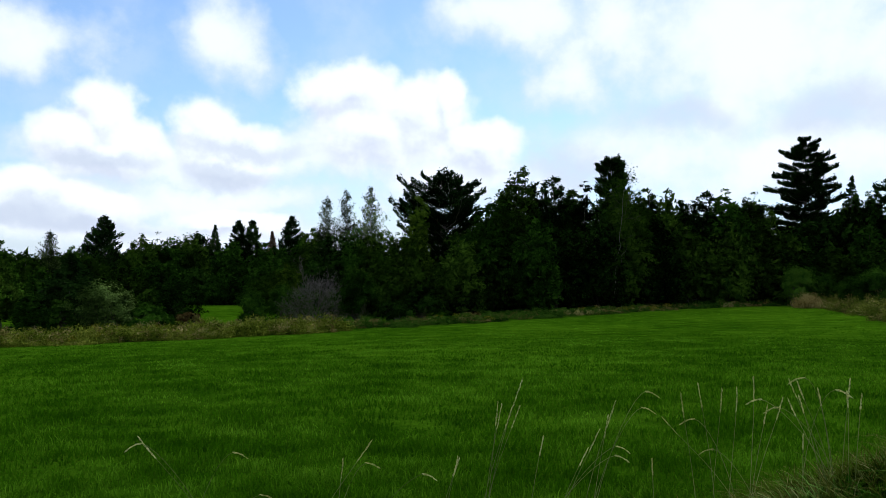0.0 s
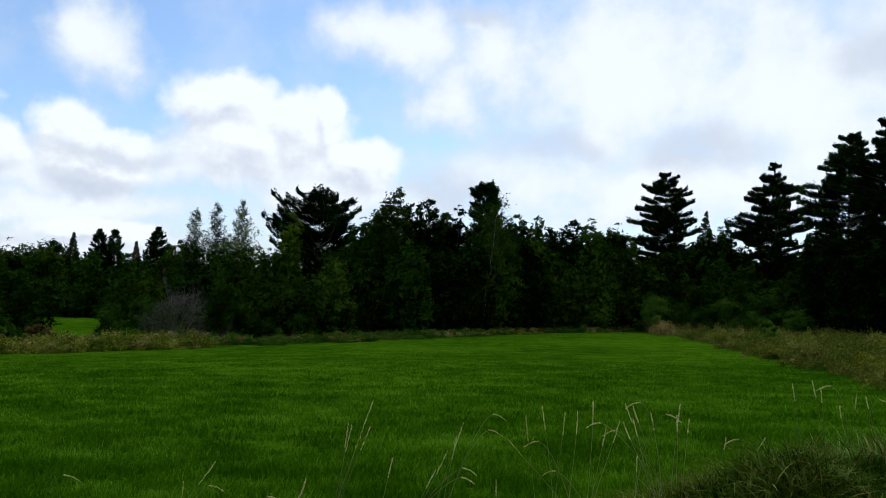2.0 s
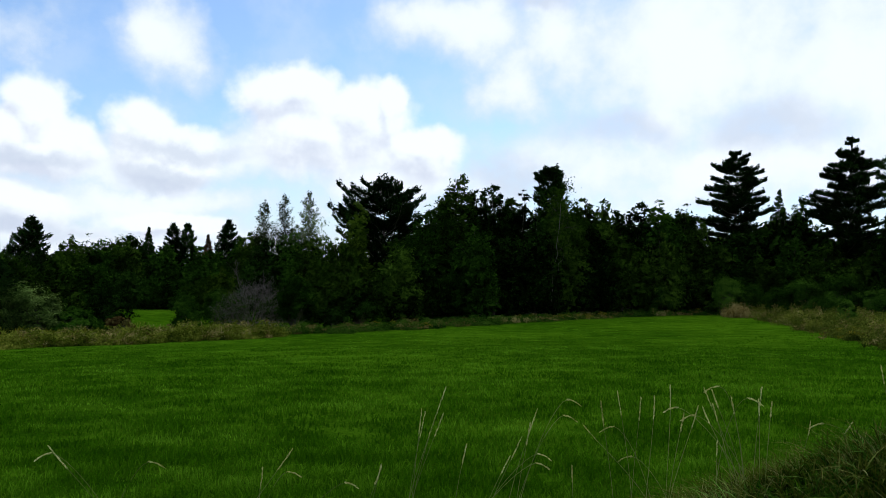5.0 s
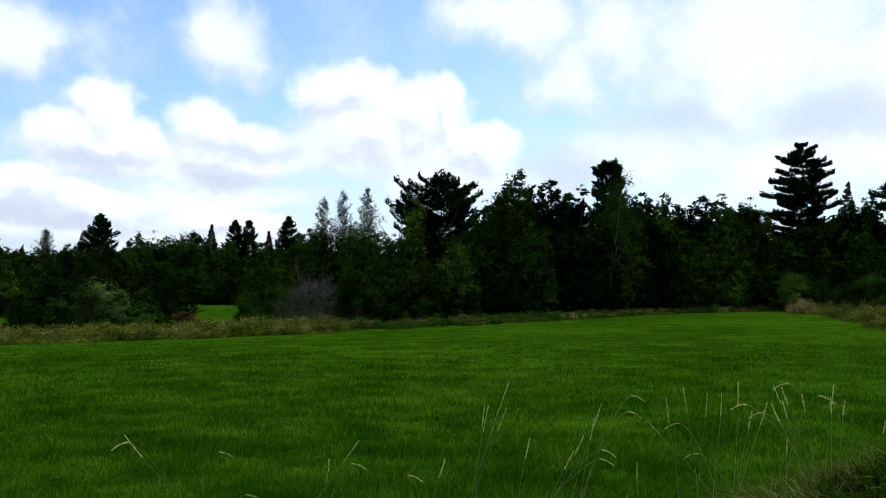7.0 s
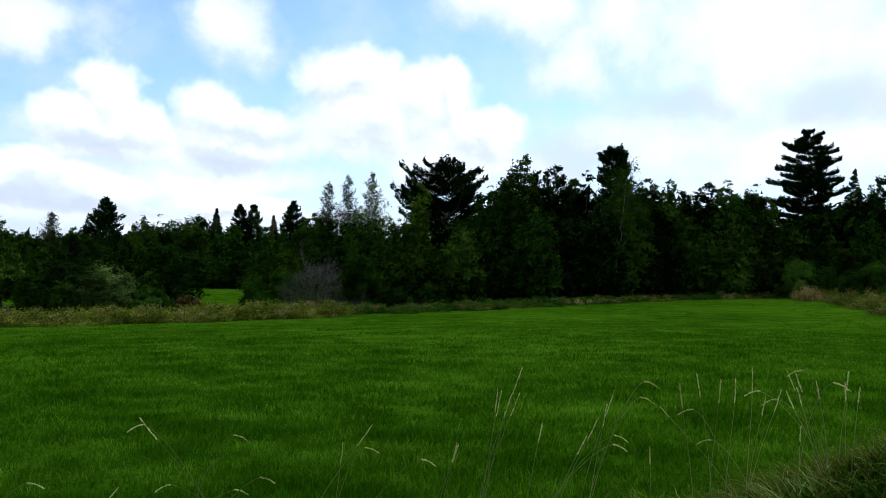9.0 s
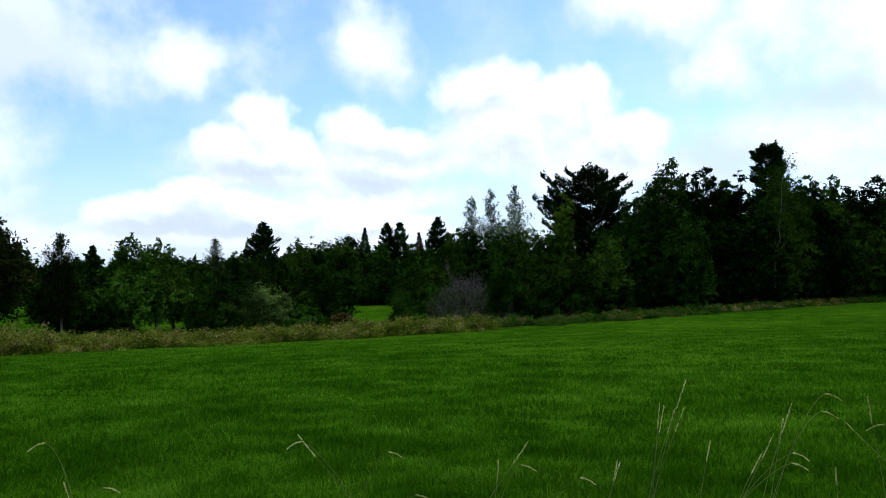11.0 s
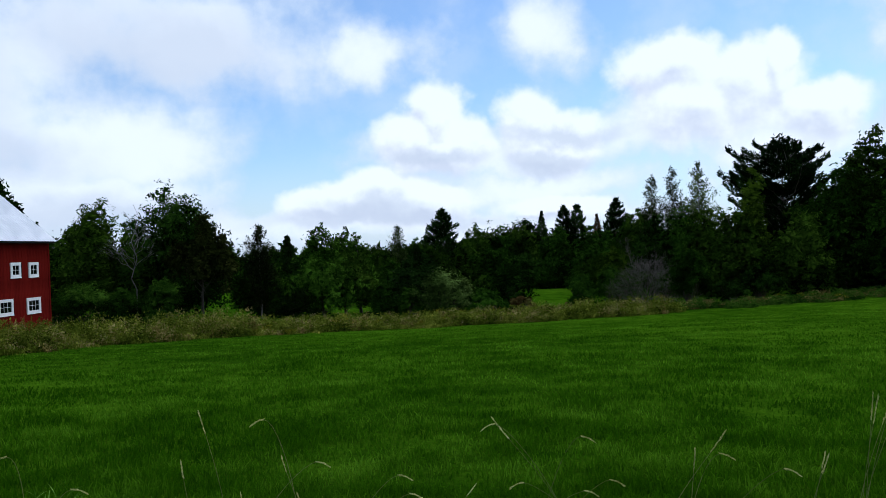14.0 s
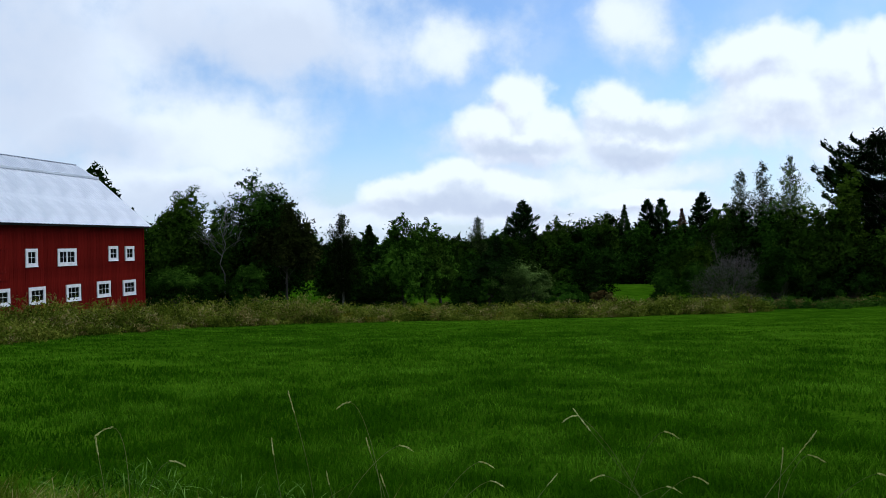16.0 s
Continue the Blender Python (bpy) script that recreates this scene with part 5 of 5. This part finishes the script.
def grass_stalk(x, y, dx, dy, h, nod):
    """A lone seeding grass: a thin bowed stem and a feathery head, nodding over to one side where nod is not 0."""
    rng = start(x, y)
    ob = plant("grass_stalk", x, y, "lone seeding grass stalk with a nodding head" if nod else "lone upright grass stalk with a narrow seed head", "grass stalk", "seeding stalks on the verge")
    s = np.linspace(0, 1, 12)[:, None]
    apex = np.array([dx, dy, h])
    side = np.array([math.cos(math.atan2(x, y)), -math.sin(math.atan2(x, y)), 0.0]) * nod
    rise = np.array([0, 0, 1.25 * h]) + rng.normal(0, 0.03, 3)
    fall = side * 0.30 if nod else np.array([dx, dy, 0.8 * h]) * 0.9 + rng.normal(0, 0.03, 3)
    path = (s ** 3 - 2 * s ** 2 + s) * rise + (3 * s ** 2 - 2 * s ** 3) * apex + (s ** 3 - s ** 2) * fall
    if nod:
        u = np.linspace(0, 1, 7)[1:, None]
        path = np.concatenate([path, apex + side * 0.085 * u + np.array([0, 0, -0.04]) * u ** 2])
        a = 11
    else:
        a = 9
    radii = np.linspace(0.0023, 0.0017, len(path))
    part("stem", soup("stem", *tube(path, radii, 5), [STALK_STEM]), ob)
    head = path[a:]
    n = 80
    f = rng.uniform(0, 1, n)
    c = np.column_stack([np.interp(f, np.linspace(0, 1, len(head)), head[:, i]) for i in range(3)])
    d = head[-1] - head[0]
    d = d / (np.linalg.norm(d) + 1e-9)
    c += rng.normal(0, 0.0013, (n, 3))
    part("seed_head", soup("seed_head", *leaves(rng, c, 0.022, 0.0055, d * 4.0 + np.array([0, 0, -0.2 * abs(nod)]), 0.35, simple=False), [STRAW]), ob, "pale straw-coloured seed head")
    # a long blade or two from the foot
    k = 3
    foot = np.column_stack([rng.normal(0, 0.02, k), rng.normal(0, 0.02, k), np.zeros(k)])
    part("blade", soup("blade", *blades(rng, foot, h * rng.uniform(0.3, 0.6, k), np.full(k, 0.007), rng.uniform(0.3, 0.9, k)), [TALL_GRASS]), ob)
    return ob


for x, y, dx, dy, h, nod in (
    (0.29, 5.44, 0.08, -0.01, 1.16, 0), (0.25, 5.35, 0.14, -0.01, 1.15, 0), (0.24, 5.64, 0.24, -0.02, 1.11, 0), (0.22, 5.39, 0.29, -0.03, 1.14, 0),
    (0.26, 5.33, 0.26, -0.03, 1.32, 0), (-0.0, 5.61, 0.11, -0.0, 0.77, 0), (0.86, 5.26, 0.24, -0.05, 1.17, 0), (0.97, 5.4, 0.12, -0.02, 1.07, 0),
    (0.97, 5.48, 0.37, -0.09, 1.23, 1), (0.97, 5.54, 0.36, -0.09, 1.12, 1), (0.64, 5.47, 0.5, -0.11, 0.88, 1), (0.56, 5.32, 0.54, -0.11, 0.84, 1),
    (0.73, 5.44, 0.3, -0.06, 0.98, 0), (0.7, 5.38, 0.25, -0.04, 0.86, 0), (0.57, 5.49, 0.11, -0.01, 0.92, 0),
):
    grass_stalk(x, y, dx, dy, h, nod)
for x, y, dx, dy, h, nod in (
    (1.74, 5.2, -0.11, 0.04, 1.09, 0), (1.63, 5.2, -0.11, 0.03, 1.06, 0), (1.77, 5.36, 0.05, -0.02, 1.07, 0), (1.76, 5.06, 0.05, -0.02, 1.04, 0),
    (1.88, 5.02, 0.02, -0.01, 1.04, 0), (1.91, 5.22, -0.28, 0.09, 0.78, -1), (1.97, 5.31, -0.51, 0.14, 0.78, 0), (2.06, 5.26, -0.29, 0.1, 0.53, -1),
    (2.41, 5.02, -0.4, 0.16, 0.62, -1), (2.45, 5.06, -0.32, 0.13, 0.57, -1), (2.28, 4.82, -0.21, 0.09, 0.66, 0), (2.24, 4.83, -0.12, 0.05, 0.71, 0),
    (2.37, 4.98, -0.18, 0.08, 0.75, 0), (2.43, 5.1, -0.15, 0.07, 0.79, -1), (2.33, 4.93, -0.21, 0.09, 0.77, 0),
):
    grass_stalk(x, y, dx, dy, h, nod)
for x, y, dx, dy, h, nod in (
    (2.35, 4.92, -0.08, 0.04, 0.71, 0), (2.19, 5.0, 0.17, -0.08, 0.82, 1), (2.43, 4.99, 0.04, -0.02, 0.76, 0), (2.45, 4.94, -0.01, 0.01, 0.66, 0),
    (2.4, 4.79, 0.04, -0.02, 0.65, 0), (1.98, 5.29, 0.1, -0.04, 0.88, 0), (1.91, 5.14, 0.19, -0.08, 0.93, 0), (2.22, 5.08, 0.01, -0.01, 0.54, 0),
    (1.35, 5.15, -0.03, 0.01, 0.74, 0), (2.96, 5.53, 0.1, -0.06, 0.65, 0), (3.53, 5.11, -0.44, 0.24, 0.3, -1), (3.1, 5.53, 0.22, -0.13, 0.65, 0),
    (3.52, 5.24, -0.07, 0.05, 0.8, 0), (3.75, 5.28, -0.11, 0.07, 0.85, 0), (3.58, 5.05, -0.05, 0.03, 0.66, 0),
):
    grass_stalk(x, y, dx, dy, h, nod)
for x, y, dx, dy, h, nod in (
    (3.7, 5.01, -0.1, 0.07, 0.65, -1), (3.79, 5.17, 0.05, -0.03, 0.7, 0), (3.84, 4.9, -0.07, 0.05, 0.54, 0), (3.8, 4.93, 0.04, -0.03, 0.54, 1),
    (3.73, 5.06, -0.05, 0.03, 0.55, 0), (-3.37, 4.29, -0.13, -0.11, 1.01, 0), (-2.97, 4.49, -0.18, -0.12, 0.96, -1), (-3.34, 3.94, -0.06, -0.05, 0.72, 0),
    (-3.95, 3.29, -0.06, -0.07, 0.78, -1), (-4.22, 3.36, -0.04, -0.05, 0.69, 0), (-4.04, 3.44, 0.12, 0.13, 0.53, 1), (-3.21, 4.32, -0.06, -0.05, 0.49, 0),
    (-2.84, 4.42, -0.08, -0.05, 0.5, 0), (-2.95, 4.54, -0.13, -0.09, 0.72, 0), (-3.25, 4.31, 0.37, 0.23, 0.64, 1),
):
    grass_stalk(x, y, dx, dy, h, nod)
for x, y, dx, dy, h, nod in (
    (-2.64, 4.4, 0.33, 0.16, 0.6, 1), (-2.69, 4.74, 0.3, 0.14, 0.44, 1), (-2.16, 4.65, 0.28, 0.11, 0.56, 0), (-1.35, 5.17, -0.5, -0.17, 0.99, 0),
    (-1.32, 5.11, -0.49, -0.17, 0.95, -1), (-1.17, 5.21, -0.5, -0.16, 0.57, -1), (-1.6, 5.09, 0.29, 0.07, 0.85, 1), (-1.56, 5.11, 0.42, 0.08, 0.58, 1),
    (-1.83, 5.1, 0.52, 0.12, 0.49, 1), (-0.89, 5.03, 0.46, 0.03, 0.94, 0), (-0.67, 5.07, 0.06, 0.01, 0.82, 0), (-0.72, 5.36, 0.23, 0.02, 0.76, 1),
    (-0.6, 5.39, 0.48, 0.0, 0.69, 1), (-0.08, 5.14, 0.19, -0.01, 0.82, 0),
):
    grass_stalk(x, y, dx, dy, h, nod)


def arching(rng, foot, tall, wide, reach):
    """Long blades that rise and arch over, nine triangles each."""
    n = len(foot)
    ang = rng.uniform(0, 2 * np.pi, n)
    out_ = np.column_stack([np.cos(ang), np.sin(ang), np.zeros(n)])
    face = ang + np.pi / 2 + rng.normal(0, 0.5, n)
    side = np.column_stack([np.cos(face), np.sin(face), np.zeros(n)]) * (wide / 2)[:, None]
    rows = []
    k = np.clip(reach / tall, 0, 2.0)
    for s, w in ((0, 1.0), (0.25, 1.0), (0.5, 0.95), (0.7, 0.8), (0.87, 0.5), (1.0, 0.0)):
        c = foot + out_ * (reach * s ** 1.9)[:, None] + np.array([[0, 0, 1.0]]) * (tall * (s * 1.3 - 0.42 * s ** 2.6 * k))[:, None]
        rows += [c - side * w, c + side * w] if w else [c]
    v = np.stack(rows, 1).reshape(-1, 3)
    i = np.arange(n)[:, None] * 11
    f = []
    for k in range(4):
        f += [i + np.array([[2 * k, 2 * k + 1, 2 * k + 3]]), i + np.array([[2 * k, 2 * k + 3, 2 * k + 2]])]
    f.append(i + np.array([[8, 9, 10]]))
    return v, np.concatenate(f, 1).reshape(-1, 3)


def rough_tuft(seed, x, y, across, count, tall, label, dry=0.25, green=None):
    """A tussock of long arching grass with dead blades through it."""
    rng = np.random.default_rng(seed)
    ob = plant("grass_tussock", x, y, label, "grass tussock", "tussocks on the verge")
    z0 = float(ground_z(x, y))
    for name, n, mat in (("green_blade", int(count * 1.7 * (1 - dry)), green or TALL_GRASS), ("dry_blade", int(count * 1.5 * dry), DRY_WEED)):
        px, py = rng.normal(0, across / 2.4, n), rng.normal(0, across / 2.4, n)
        foot = np.column_stack([px, py, ground_z(x + px, y + py) - z0])
        h = tall * rng.uniform(0.3, 0.85, n)
        me = soup(name, *arching(rng, foot, h, rng.uniform(0.0025, 0.0065, n), h * rng.uniform(0.35, 1.25, n)), [mat])
        tagged(part(name, me, ob), kind="stuff")
    return ob


for k, (x, y, across, count, tall) in enumerate((
    (1.3, 5.3, 0.4, 160, 0.40), (1.7, 5.4, 0.45, 420, 0.56), (2.05, 5.5, 0.45, 480, 0.60), (2.4, 5.6, 0.45, 560, 0.72), (2.75, 5.7, 0.45, 560, 0.80), (3.0, 5.4, 0.45, 480, 0.66), (2.5, 5.1, 0.45, 420, 0.5), (3.2, 5.1, 0.4, 520, 0.7), (3.5, 5.2, 0.4, 620, 0.82), (3.8, 5.1, 0.4, 620, 0.85), (4.2, 5.2, 0.4, 620, 0.9),
)):
    rough_tuft(200 + k, x, y, across, count, tall * (0.52 if x > 3.1 else 0.60), "rank olive tussock of long green and dead grass on the verge", 0.14, VERGE_GREEN if x > 3.1 else None)
for k, (x, y, across, count, tall) in enumerate(((-4.75, 3.05, 0.45, 700, 0.60), (-4.5, 3.35, 0.45, 700, 0.50), (-5.1, 3.0, 0.45, 700, 0.66), (-4.25, 3.6, 0.4, 500, 0.42), (-4.0, 3.9, 0.4, 300, 0.34), (-4.6, 2.75, 0.4, 500, 0.52), (-3.6, 4.2, 0.35, 160, 0.28))):
    rough_tuft(240 + k, x, y, across, count, tall * 0.72, "yellowing grass tussock at the field's near edge", 0.12, EDGE_GREEN)


def curls(name, seed, n, x0, x1, y0, y1, low, high, mat, label, sign):
    """A mat of short curling grass over the verge, in drifts."""
    rng = np.random.default_rng(seed)
    x, y = rng.uniform(x0, x1, n), rng.uniform(y0, y1, n)
    drift = np.sin(x * 2.1 + 1.3 * np.sin(y * 1.7)) * np.sin(y * 2.3 + x * 0.6)
    ok = rng.uniform(-1, 1, n) < sign * drift + 0.35
    x, y = x[ok], y[ok]
    foot = np.column_stack([x, y, ground_z(x, y) - 0.01])
    h = rng.uniform(low, high, len(x)) * (1 + 0.3 * np.sin(x * 5.3 + y * 2.0) * np.sin(y * 4.7 - x))
    v, f = arching(rng, foot, h, rng.uniform(0.0055, 0.011, len(x)), h * rng.uniform(0.7, 1.8, len(x)))
    return tagged(new(name, soup(name, v, f, [mat])), label, "grass", kind="stuff")


curls("verge_grass", 77, 17000, 0.7, 4.8, 3.6, 6.0, 0.08, 0.23, VERGE_GREEN, "fresh green curling grass over the verge bank", 1)
curls("verge_grass", 78, 12000, 0.9, 4.8, 3.6, 6.2, 0.10, 0.30, TALL_GRASS, "olive and straw-tinged curling grass over the verge bank", -1)
curls("verge_grass", 79, 2600, -6.0, 0.7, 3.3, 5.2, 0.10, 0.24, VERGE_GREEN, "short rough grass at the field's near edge", 1)
# sparse pale blades, painted bright to stand for lit ones
curls("verge_grass", 80, 1500, 0.9, 4.8, 4.0, 6.2, 0.10, 0.24, PALE_BLADE, "pale curling blades through the verge grass, coloured as if lit", 1)
